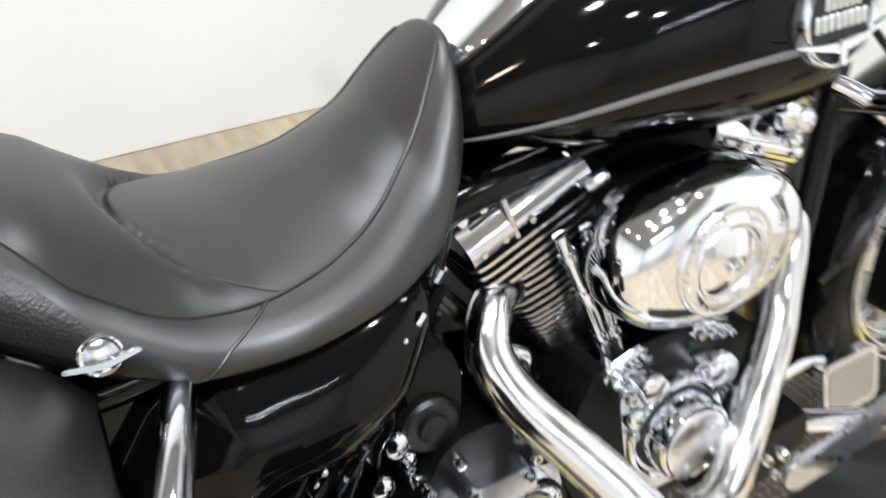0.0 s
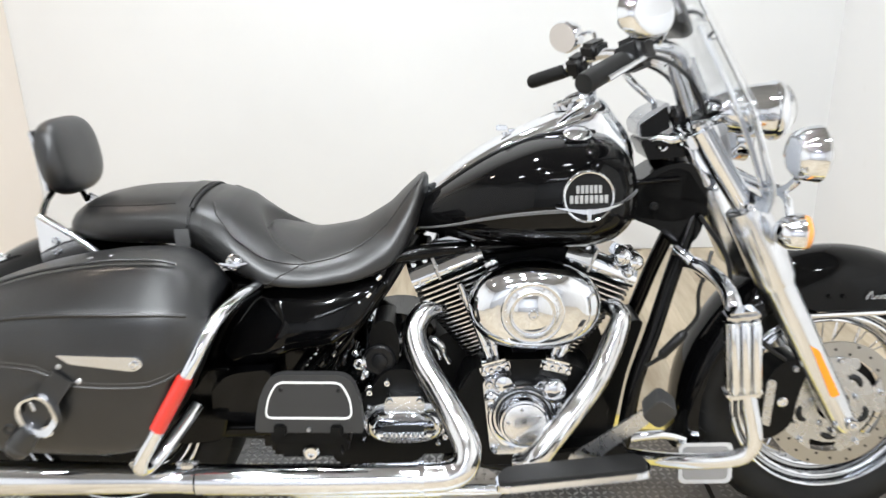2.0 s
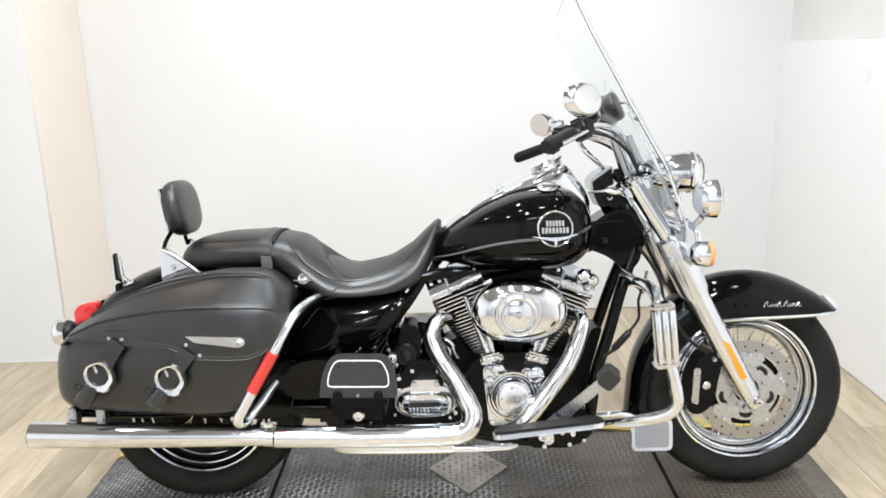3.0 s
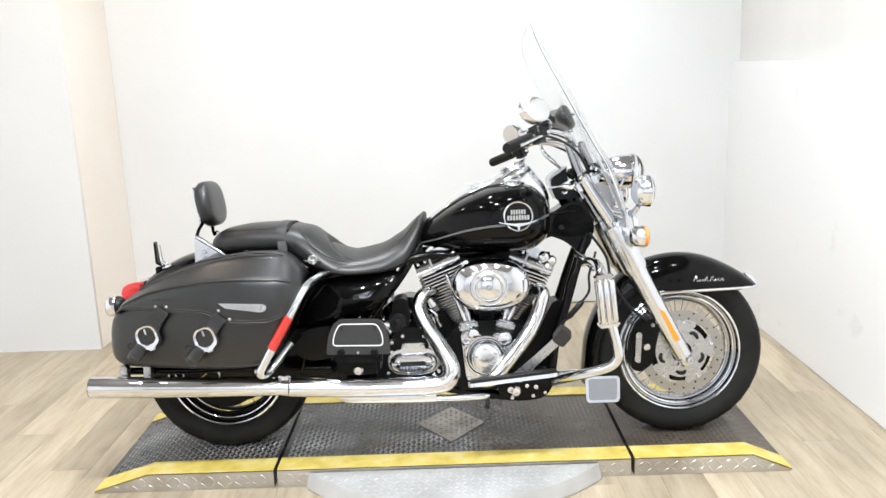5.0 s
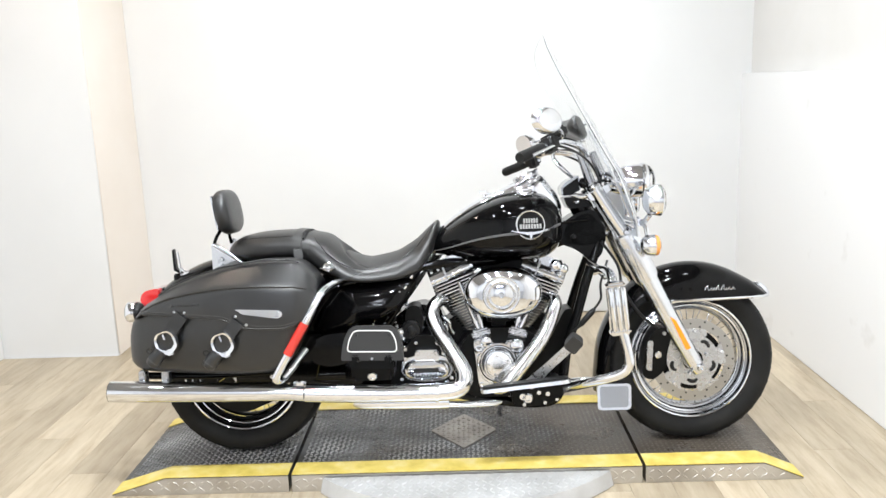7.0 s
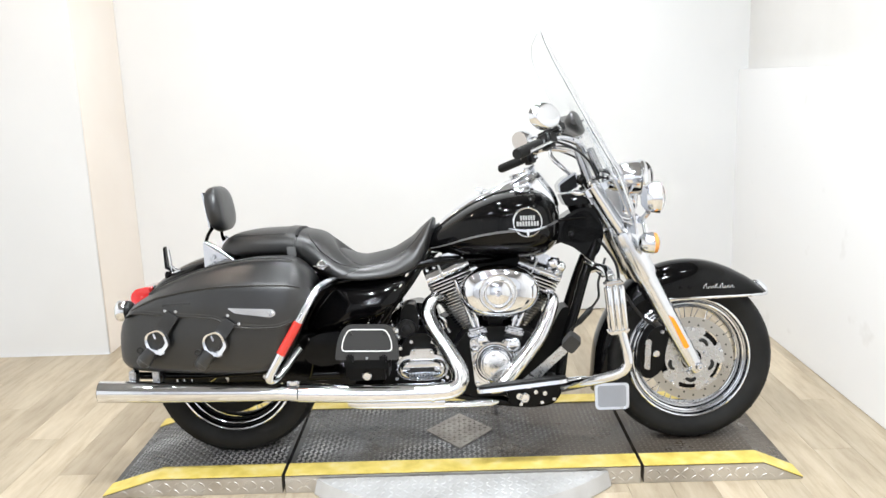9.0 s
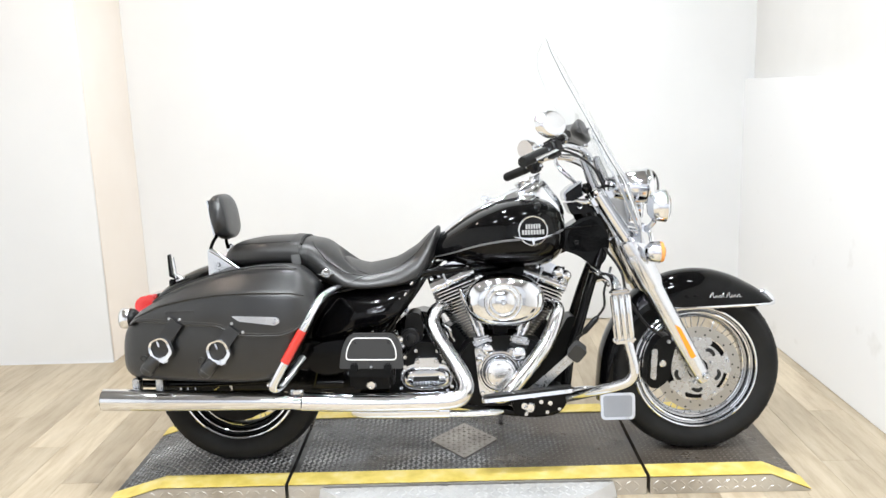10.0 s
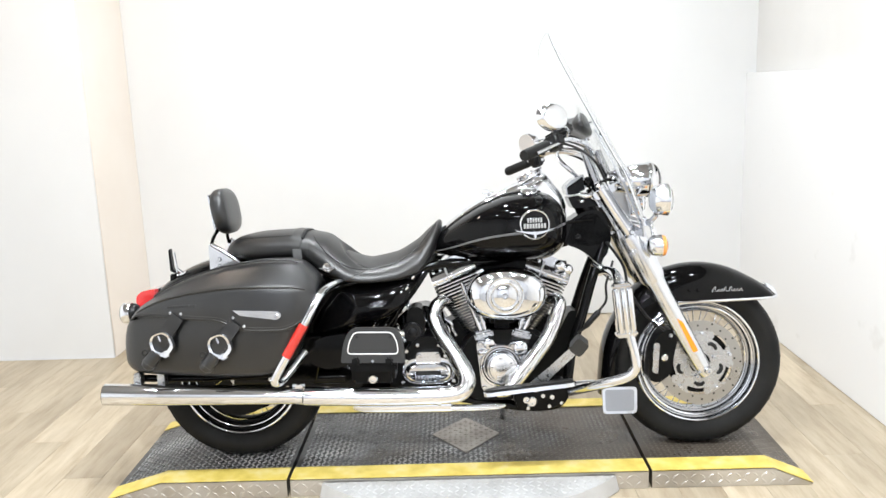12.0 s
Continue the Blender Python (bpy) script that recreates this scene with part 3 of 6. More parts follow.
carrier = part("disc_carrier", lathe([(0.09, -0.004), (0.09, 0.001), (0.036, 0.001), (0.036, -0.004)], disc_c, "y", 40, closed=True), "satin", disc, "satin five-arm disc carrier")
for k in range(5):
    a = 2 * math.pi * k / 5 + 0.3
    hook = [(0.058, -0.4), (0.074, -0.26), (0.086, -0.42), (0.1, -0.52), (0.117, -0.4), (0.117, 0.3), (0.106, 0.24), (0.094, 0.12), (0.08, 0.32), (0.057, 0.5)]
    arm = [(disc_c[0] + r * math.cos(a + d), disc_c[2] + r * math.sin(a + d)) for r, d in hook]
    part("carrier_arm", prism(rounded(arm, 0.008, 3), DY - 0.0045, DY + 0.001, 0.001, 1), "satin", carrier)
    part("bolt", bolt((disc_c[0] + 0.105 * math.cos(a - 0.04), DY - 0.0045, disc_c[2] + 0.105 * math.sin(a - 0.04)), 0.0075), "chrome", carrier)
    arc = [(disc_c[0] + r * math.cos(a + d), DY - 0.0042, disc_c[2] + r * math.sin(a + d)) for r, d in ((0.07, 0.36), (0.074, 0.48), (0.076, 0.6), (0.075, 0.74), (0.068, 0.86))]
    part("carrier_slot", tube(arc, [0.004, 0.0065, 0.007, 0.0065, 0.004], 10, 3, 1.0), "hole", carrier)
    part("bolt", bolt((disc_c[0] + 0.05 * math.cos(a + 0.1), DY - 0.004, disc_c[2] + 0.05 * math.sin(a + 0.1)), 0.006), "satin", carrier)
cal = [(1.405, 0.25), (1.44, 0.235), (1.485, 0.27), (1.492, 0.33), (1.51, 0.40), (1.485, 0.425), (1.445, 0.41), (1.415, 0.35)]
caliper = part("brake_caliper", prism(rounded(cal, 0.02, 3), -0.125, -0.05, 0.008), "engine_black", bike, "black four-piston brake caliper")
part("caliper_face", prism(rounded([(1.418, 0.275), (1.438, 0.268), (1.445, 0.375), (1.425, 0.378)], 0.008, 3), -0.129, -0.1245, 0.001, 1), "satin", caliper)
part("bolt", bolt((1.461, -0.1245, 0.325), 0.012, h=0.006), "chrome", caliper)
part("bolt", bolt((1.482, -0.1245, 0.40), 0.007), "satin", caliper)

# fork
for s in (-1, 1):
    y = 0.12 * s
    leg = part("fork_leg", tube([(1.602, y, 0.262), (1.575, y, 0.312), (1.47, y, 0.512), (1.42, y, 0.607)], [0.022, 0.029, 0.033, 0.035], 24, 5), "slider", bike, "satin chrome fork slider")
    part("fork_cover", tube([(1.428, y, 0.593), (1.424, y, 0.6), (1.36, y, 0.733), (1.355, y, 0.743), (1.352, y, 0.748)], [0.036, 0.043, 0.042, 0.038, 0.028], 24, 2), "slider", leg)
    part("fork_tube", tube([(1.36, y, 0.735), (1.256, y, 0.902)], 0.0235, 18, 2), "chrome", leg)
    part("cover_bolt", bolt((1.35, y + s * 0.02, 0.755), 0.009, h=0.02, sign=s), "chrome", leg)
    part("axle_nut", bolt((1.6, y + s * 0.018, 0.282), 0.014, h=0.02, sign=s, n=16), "chrome", leg)
    rp = rounded([(1.496, 0.462), (1.514, 0.452), (1.566, 0.352), (1.549, 0.346)], 0.005, 3)
    part("reflector", prism(rp, y + s * 0.029, y + s * 0.036, 0.0015, 1), "orange", leg, "orange side reflector")
    part("clamp_bolt", bolt((1.565, y + s * 0.012, 0.262), 0.008, h=0.02, sign=s), "chrome", leg)

# front fender
fen = []
angs = np.radians(np.linspace(37, 199, 40))
for a in angs:
    d = math.degrees(a)
    r = ease(d, (37, 44, 60, 90, 120, 150, 180, 199), (0.352, 0.352, 0.344, 0.342, 0.34, 0.325, 0.332, 0.358))
    hw = lerp(d, (37, 41, 50, 70, 199), (0.03, 0.06, 0.08, 0.088, 0.082))
    low = 0.218 / max(math.sin(a), 0.25) if d < 104 else lerp(d, (104, 118, 140, 199), (0.225, 0.262, 0.275, 0.3))
    low = min(low, r - 0.006)
    sec = []
    for q in np.linspace(0, 1, 15):
        t = (q - 0.5) * 2
        u = abs(t)
        if u < 0.6:
            b = u / 0.6 * math.pi / 2
            rad, off = r - 0.07 * (1 - math.cos(b)) * min(1, (r - low) / 0.09), hw * math.sin(b)
        else:
            k = (u - 0.6) / 0.4
            top = r - 0.07 * min(1, (r - low) / 0.09)
            rad, off = top + (low - top) * k, hw * (1 + 0.02 * k)
        sec.append((FW[0] + rad * math.cos(a), math.copysign(off, t), FW[2] + rad * math.sin(a)))
    fen.append(sec)
bm = skin(fen, closed_ring=False)
bmesh.ops.recalc_face_normals(bm, faces=bm.faces)
bmesh.ops.solidify(bm, geom=bm.faces[:], thickness=0.003)
front_fender = part("front_fender", bm, "paint", bike, "deep gloss black front fender", angle=50)
part("fender_trim", tube([(1.515, -0.092, 0.505), (1.6, -0.094, 0.508), (1.72, -0.09, 0.51), (1.82, -0.072, 0.51), (1.868, -0.035, 0.508), (1.876, 0, 0.508), (1.868, 0.035, 0.508), (1.82, 0.072, 0.51), (1.72, 0.09, 0.51), (1.515, 0.092, 0.505)], 0.0055, 8, 4), "chrome", front_fender, "chrome fender edge trim")
tip = [(0.352 + 0.004, 37), (0.352 + 0.006, 40), (0.351 + 0.006, 44), (0.349 + 0.004, 47)]
part("fender_tip", tube([(FW[0] + r * math.cos(radians(d)), 0, FW[2] + r * math.sin(radians(d))) for r, d in tip], [0.012, 0.014, 0.011, 0.003], 12, 3), "chrome", front_fender)
# flowing script on the fender, as slim slanted strokes
for k, (x, w, h) in enumerate(((0.0, 0.012, 0.017), (0.016, 0.008, 0.008), (0.027, 0.008, 0.009), (0.038, 0.009, 0.016), (0.056, 0.011, 0.017), (0.07, 0.004, 0.009), (0.078, 0.009, 0.009), (0.091, 0.009, 0.01))):
    x, z, y = 1.632 + x, 0.5395 + 0.006 * x, -0.0925
    part("script_stroke", tube([(x, y, z), (x + 0.003, y, z + h * 0.6), (x + 0.004 + w * 0.5, y, z + h), (x + w * 0.8, y, z + h * 0.55), (x + w, y, z + 0.001), (x + w + 0.005, y, z + 0.002)], 0.00125, 5, 3), "chrome", front_fender)
part("rivet", bolt((1.585, -0.0895, 0.545), 0.005, h=0.003), "frame", front_fender)
part("rivet", bolt((1.555, -0.0895, 0.545), 0.005, h=0.003), "frame", front_fender)

# headlamp, passing lamps, turn signals
HL = (1.412, 0, 0.926)
part("nacelle", lathe([(0.024, -0.11), (0.036, -0.095), (0.046, -0.066), (0.053, -0.03), (0.057, 0.0), (0.058, 0.02), (0.062, 0.024), (0.0625, 0.032), (0.06, 0.04), (0.056, 0.043), (0.043, 0.024), (0.017, 0.008)], HL, "x", 44), "chrome", bike, "chrome headlamp shell")
part("headlamp_lens", lathe([(0.058, 0.037), (0.053, 0.051), (0.041, 0.062), (0.022, 0.07), (0.004, 0.072)], HL, "x", 32), "glass", bike)
for s, cz in ((-1, 0.862), (1, 0.845)):
    c = (1.425, 0.195 * s, cz)
    lamp = part("passing_lamp", lathe([(0.008, -0.026), (0.028, -0.023), (0.042, -0.014), (0.05, 0.002), (0.053, 0.02), (0.054, 0.03), (0.048, 0.035)], c, "x", 32), "chrome", bike, "round chrome passing lamp")
    part("lens", lathe([(0.047, 0.036), (0.036, 0.044), (0.003, 0.05)], c, "x", 28), "glass", lamp)
    part("bracket", tube([(1.42, 0.195 * s, cz - 0.05), (1.405, 0.17 * s, 0.79), (1.39, 0.1 * s, 0.785)], 0.009, 10), "chrome", lamp)
    ts = (1.415, 0.195 * s, 0.712)
    sig = part("turn_signal", lathe([(0.006, -0.028), (0.02, -0.024), (0.032, -0.01), (0.036, 0.008), (0.037, 0.02)], ts, "x", 28), "chrome", bike, "chrome bullet turn signal")
    part("lens", lathe([(0.036, 0.02), (0.033, 0.032), (0.02, 0.04), (0.002, 0.043)], ts, "x", 24), "amber", sig)
    part("stalk", tube([(1.412, 0.195 * s, 0.745), (1.408, 0.185 * s, 0.775), (1.4, 0.15 * s, 0.787)], 0.008, 10), "chrome", sig)
part("light_bar", tube([(1.395, -0.16, 0.788), (1.4, -0.08, 0.782), (1.402, 0, 0.78), (1.4, 0.08, 0.782), (1.395, 0.16, 0.788)], 0.013, 12), "chrome", bike)

# windshield: a bowed clear sheet
def shield_row(z, inner, k):
    xc = lerp(z, (0.74, 0.8, 0.87, 0.95, 1.44), (1.408, 1.41, 1.39, 1.365, 1.1))
    bow = lerp(z, (0.74, 0.9, 1.0, 1.44), (0.75, 0.8, 0.9, 1.0))
    hw = lerp(z, (0.74, 0.77, 0.82, 0.89, 0.95, 1.1, 1.3, 1.38, 1.42, 1.44), (0.15, 0.2, 0.24, 0.252, 0.252, 0.25, 0.235, 0.205, 0.145, 0.05))
    return [(xc - bow * y * y, y, z) for y in np.linspace(-hw, hw if inner is None else -inner, k)]


upper = [shield_row(z, None, 19) for z in np.linspace(0.935, 1.44, 22)]
lobe = [shield_row(z, lerp(z, (0.74, 0.82, 0.935), (0.11, 0.1, 0.085)), 6) for z in np.linspace(0.74, 0.933, 9)]
sheets = [skin(upper, closed_ring=False), skin(lobe, closed_ring=False), skin([[(x, -y, z) for x, y, z in r] for r in lobe], closed_ring=False)]
for bm in sheets:
    bmesh.ops.recalc_face_normals(bm, faces=bm.faces)
    bmesh.ops.solidify(bm, geom=bm.faces[:], thickness=0.004)
shield = part("windshield", sheets[0], "shield", bike, "tall clear windshield, slightly bowed")
shield.visible_shadow = False
for bm in sheets[1:]:
    wing = part("lower_panel", bm, "shield_low", shield, "lower windshield panel with grey haze put into its colour")
    wing.visible_shadow = False
# Extra strips added for the grey haze along the windshield's sides
for sgn in (1, -1):
    rows = []
    for z in np.linspace(0.94, 1.14, 9):
        full = shield_row(z, None, 3)
        hw = abs(full[0][1])
        inner = hw - lerp(z, (0.94, 1.0, 1.06, 1.14), (0.075, 0.035, 0.018, 0.006))
        rows.append([(x + 0.007, sgn * y, zz) for x, y, zz in shield_row(z, inner, 4)])
    bm = skin(rows, closed_ring=False)
    bmesh.ops.solidify(bm, geom=bm.faces[:], thickness=0.003)
    fin_panel = part("edge_panel", bm, "shield_low", shield, "added strip with the grey haze of the windshield side")
    fin_panel.visible_shadow = False
edge = [r[0] for r in lobe] + [r[0] for r in upper] + [tuple(p) for p in upper[-1][1:-1]] + [r[-1] for r in reversed(upper)] + [(x, -y, z) for x, y, z in (r[0] for r in reversed(lobe))]
part("shield_edge", tube(edge, 0.0013, 5, 1), "shield_rim", shield)
for s in (-1, 1):
    part("shield_bracket", tube([(1.405, s * 0.11, 0.735), (1.345, s * 0.15, 0.87), (1.29, s * 0.16, 0.99), (1.235, s * 0.15, 1.1)], 0.008, 10, flat=0.5), "chrome", shield)
    for z in (0.8, 0.95, 1.08):
        x = lerp(z, (0.735, 0.87, 0.99, 1.1), (1.405, 1.345, 1.29, 1.235)) + 0.01
        part("bolt", bolt((x, s * 0.15, z), 0.008, "x", 0.01, 1), "chrome", shield)
part("shield_band", tube([(1.222, -0.23, 1.11), (1.236, -0.12, 1.125), (1.24, 0, 1.128), (1.236, 0.12, 1.125), (1.222, 0.23, 1.11)], 0.007, 8, flat=1.0), "chrome", shield)
prof = rounded([(-0.06, 0.008), (-0.03, 0.046), (-0.012, 0.034), (0.012, -0.026), (-0.008, -0.04), (-0.05, -0.018)], 0.012, 3)
rings = []
for q in np.linspace(-1, 1, 25):
    k = max(0.25, (1 - abs(q) ** 6) ** 0.5)
    y = 0.235 * q
    rings.append([(1.235 - 0.95 * y * y + a * k, y, 1.112 + b * k) for a, b in prof])
part("windshield_pouch", skin(rings), "leather", bike, "black leather windshield pouch", angle=50)

# handlebar, grips, controls, mirrors
bars = part("handlebar", tube([(x, y, z - 0.018 - 0.05 * y) for x, y, z in [(0.995, -0.388, 1.015), (1.075, -0.305, 1.05), (1.13, -0.235, 1.072), (1.2, -0.14, 1.06), (1.235, -0.06, 1.04), (1.237, 0, 1.038), (1.235, 0.06, 1.04), (1.2, 0.14, 1.06), (1.13, 0.235, 1.072), (1.075, 0.305, 1.05), (0.995, 0.388, 1.015)]], 0.0135, 14), "chrome", bike, "swept chrome handlebar")
for s in (-1, 1):
    h = -0.018 - 0.02 * s
    g = part("grip", tube([(0.98, s * 0.404, 1.01 + h), (0.986, s * 0.398, 1.0125 + h), (1.05, s * 0.33, 1.038 + h), (1.056, s * 0.324, 1.04 + h)], [0.014, 0.0178, 0.0175, 0.015], 18, 3), "rubber", bars, "black rubber grip")
    part("switch_box", rbox((1.083, s * 0.296, 1.052 + h), (0.06, 0.05, 0.055), 0.012, 3, Euler((0, radians(-20), s * radians(45))).to_matrix().to_4x4()), "plastic", bars)
    part("reservoir", rbox((1.112, s * 0.262, 1.09 + h), (0.06, 0.05, 0.04), 0.01, 3, Euler((0, radians(-15), s * radians(40))).to_matrix().to_4x4()), "plastic", bars)
    part("lever", tube([(1.105, s * 0.278, 1.052 + h), (1.1, s * 0.31, 1.05 + h), (1.062, s * 0.356, 1.034 + h), (1.018, s * 0.402, 1.016 + h)], [0.007, 0.0065, 0.005, 0.0055], 10), "chrome", bars, "chrome lever")
    mc = Vector((1.05 if s < 0 else 1.06, s * (0.478 if s < 0 else 0.41), 1.098 - 0.018 * s))
    mrot = Euler((0, radians(-8), s * radians(46 if s < 0 else 28))).to_matrix().to_4x4()
    mirror = part("mirror", moved(lathe([(0.05, -0.006), (0.054, 0.0), (0.0535, 0.02), (0.05, 0.034), (0.042, 0.042), (0.028, 0.0455), (0.012, 0.047), (0.002, 0.0472)], (0, 0, 0), "x", 32), Matrix.Translation(mc) @ mrot @ Matrix.Diagonal((0.62, 1.12, 0.74, 1))), "chrome", bike, "oval chrome rear-view mirror")
    part("mirror_glass", moved(lathe([(0.049, 0), (0.049, -0.002)], (-0.0062, 0, 0), "x", 32), Matrix.Translation(mc) @ mrot @ Matrix.Diagonal((0.62, 1.12, 0.74, 1))), "chrome", mirror)
    part("stem", tube([mc + Vector((0.024, -s * 0.012, -0.012)), (1.11, s * 0.38, 1.09), (1.122, s * 0.32, 1.085), (1.122, s * 0.3, 1.07 + h)], 0.006, 10), "chrome", mirror)
    part("riser", tube([(1.245 + 0.03 * s, s * 0.055, 1.035), (1.252 + 0.03 * s, s * 0.055, 1.01), (1.285 + 0.035 * s, s * 0.055, 0.925)], [0.014, 0.016, 0.0175], 16, 3), "smoked", bike, "chrome handlebar riser")
    part("clutch_cable", tube([(1.11, s * 0.28, 1.05), (1.17, s * 0.2, 1.035), (1.235, s * 0.1, 1.0), (1.268, s * 0.085, 0.95), (1.288, s * 0.08, 0.89), (1.3, s * 0.07, 0.84)], 0.0042, 8), "plastic", bike)
part("triple_clamp", prism(rounded([(1.226, 0.886), (1.25, 0.9), (1.3, 0.918), (1.312, 0.9), (1.26, 0.868), (1.238, 0.862)], 0.01, 4), -0.125, 0.125, 0.012, 4), "chrome", bike, "chrome fork clamp")
part("clamp_slot", prism(rounded([(1.252, 0.914), (1.29, 0.927), (1.296, 0.938), (1.262, 0.928)], 0.006, 3), -0.1, -0.02, 0.003, 2), "paint", bike)
for y in (-0.11, -0.03, 0.05):
    part("clamp_cap", lathe([(0.02, 0), (0.02, 0.014), (0.014, 0.02), (0.003, 0.021)], (1.262, y, 0.9), (-0.45, 0, 0.9), 20), "chrome", bike)
lock = part("fork_lock", prism(rounded([(1.144, 0.91), (1.165, 0.932), (1.208, 0.954), (1.216, 0.9), (1.18, 0.884), (1.15, 0.88)], 0.008, 4), -0.062, 0.04, 0.008, 3), "smoked", bike, "dark chrome fork lock housing with black face")
part("housing_face", prism(rounded([(1.151, 0.908), (1.205, 0.945), (1.211, 0.901), (1.176, 0.884), (1.154, 0.883)], 0.004, 3), -0.066, -0.06, 0.002, 2), "paint", lock)
part("lock_dome", lathe([(0.019, 0.03), (0.019, -0.002), (0.016, -0.011), (0.009, -0.0165), (0.001, -0.018)], (1.226, -0.058, 0.924), "y", 26), "paint", lock, "gloss black dome")
part("housing_band", tube([(1.172, -0.062, 0.876), (1.19, -0.068, 0.883), (1.215, -0.07, 0.878), (1.24, -0.074, 0.882), (1.262, -0.08, 0.872)], [0.004, 0.008, 0.011, 0.009, 0.005], 12, 4), "chrome", lock)
part("housing_hook", tube([(1.19, -0.066, 0.862), (1.197, -0.072, 0.857), (1.206, -0.07, 0.862)], 0.0035, 8, 4), "chrome", lock)
part("lock_block", prism(rounded([(1.153, 0.876), (1.245, 0.884), (1.258, 0.842), (1.2, 0.838), (1.172, 0.834)], 0.008, 3), -0.058, 0.045, 0.008, 3), "paint", bike, "gloss black block under the lock housing")
part("cable_sleeve", tube([(1.165, 0.2, 1.045), (1.138, 0.08, 1.03), (1.136, 0.01, 1.003), (1.165, -0.005, 0.972), (1.195, 0.0, 0.945)], [0.005, 0.006, 0.008, 0.008, 0.006], 14, 4), "chrome", bike, "bright cable sleeve")
part("line_clamp", tube([(1.222, -0.06, 0.895), (1.232, -0.09, 0.884), (1.25, -0.115, 0.865)], [0.006, 0.007, 0.005], 12), "chrome", bike)

# ---- fuel tank ----
TX = (0.652, 0.676, 0.70, 0.735, 0.80, 0.87, 0.95, 1.03, 1.08, 1.115, 1.138, 1.148)
TT = (0.718, 0.738, 0.757, 0.783, 0.829, 0.867, 0.894, 0.902, 0.893, 0.868, 0.832, 0.79)
TB = (0.703, 0.697, 0.692, 0.685, 0.672, 0.664, 0.659, 0.659, 0.668, 0.688, 0.715, 0.745)
TH = (0.015, 0.05, 0.075, 0.105, 0.155, 0.19, 0.215, 0.223, 0.212, 0.18, 0.125, 0.055)


def tank_pt(x, a):
    """A point of the tank's skin at x; a: 0 at its side, 90 on top, in degrees."""
    zt, zb, h = ease(x, TX, TT), ease(x, TX, TB), ease(x, TX, TH)
    zm = zb + (zt - zb) * 0.5
    c, s = math.cos(radians(a)), math.sin(radians(a))
    rz = (zt - zm) if s > 0 else (zm - zb)
    flat = 0.85 if s < 0 else lerp(x, (0.7, 0.82, 1.05, 1.148), (0.8, 0.58, 0.52, 0.75))
    return Vector((x, -h * math.copysign(abs(c) ** 0.8, c), zm + rz * math.copysign(abs(s) ** flat, s)))


xs_ = [p[0] for p in spline([(x, 0, 0) for x in TX], 5)]
tank = part("fuel_tank", skin([[tank_pt(x, 360 * j / 48) for j in range(48)] for x in xs_]), "paint", bike, "gloss black teardrop fuel tank with thin silver pinstripe", angle=60)
for lower, r in ((0.0, 0.0019), (1.5, 0.0016)):
    spots = ((0.7, -30), (0.725, -22), (0.765, -13), (0.81, -7), (0.86, -4.4), (0.908, -3.4), (0.95, -3), (1.03, -2.6), (1.076, -1), (1.115, 3), (1.13, 7))
    part("pinstripe", tube([tank_pt(x, a - lower) + Vector((0, -0.0003, 0)) for x, a in spots], r, 6, 5), "pinstripe", tank, "thin silver pinstripe")
# round badge with winged base, plain bars for its lettering
bc = tank_pt(1.027, 3)
BN = Matrix.Translation((1.023, bc.y - 0.002, 0.795)) @ pose(0, 0, 0, -4, 0, 2)
badge = part("tank_badge", moved(lathe([(0.0495, 0.012), (0.0497, -0.001), (0.0488, -0.005), (0.0465, -0.0072), (0.0442, -0.006), (0.0428, -0.0025)], (0, 0, 0), "y", 48), BN), "chrome", tank, "round chrome tank badge")
part("badge_field", moved(lathe([(0.043, 0.0), (0.043, -0.0035)], (0, 0, 0), "y", 36), BN), "badge_black", badge)
for row, cnt, wd in ((0.014, 6, 0.05), (-0.0045, 8, 0.074)):
    for k in range(cnt):
        part("letter_bar", moved(rbox((-wd / 2 + wd * (k + 0.5) / cnt, -0.0045, row), (wd / cnt * 0.74, 0.002, 0.0155), 0.0008, 1), BN), "letter", badge)
wing = [(-0.064, -0.017), (-0.03, -0.022), (0, -0.025), (0.03, -0.022), (0.064, -0.011), (0.06, -0.016), (0.03, -0.0275), (0.01, -0.033), (-0.01, -0.033), (-0.03, -0.0275), (-0.06, -0.021)]
part("badge_wing", moved(prism(wing, -0.0085, -0.003, 0.001, 1), BN), "chrome", badge)
part("badge_drop", moved(prism([(-0.006, -0.022), (0.006, -0.022), (0.003, -0.046), (-0.003, -0.046)], -0.0105, -0.004, 0.001, 1), BN), "chrome", badge)
# chrome console along the tank's ridge
CX = (0.698, 0.715, 0.75, 0.82, 0.88, 0.94, 0.985, 1.03, 1.06, 1.08, 1.11, 1.14, 1.152)
CT = (0.762, 0.779, 0.808, 0.857, 0.889, 0.914, 0.932, 0.95, 0.962, 0.96, 0.925, 0.882, 0.85)
CH = (0.026, 0.042, 0.058, 0.068, 0.07, 0.07, 0.07, 0.068, 0.066, 0.062, 0.054, 0.045, 0.02)
rings = []
for x in np.linspace(CX[0], CX[-1], 46):
    zt, h = ease(x, CX, CT), ease(x, CX, CH)
    zb = min(ease(x, TX, TT), zt) - 0.036
    rings.append([(x, h * math.cos(a), zb + (zt - zb) * (0.5 + 0.5 * abs(math.sin(a)) ** 0.6) if math.sin(a) >= 0 else zb) for a in np.linspace(0, 2 * math.pi, 25)[:-1]])
EDGE = ((0.702, 0.715, 0.757, 0.8, 0.84, 0.93, 1.0, 1.06), (0.028, 0.042, 0.06, 0.069, 0.073, 0.074, 0.074, 0.07))


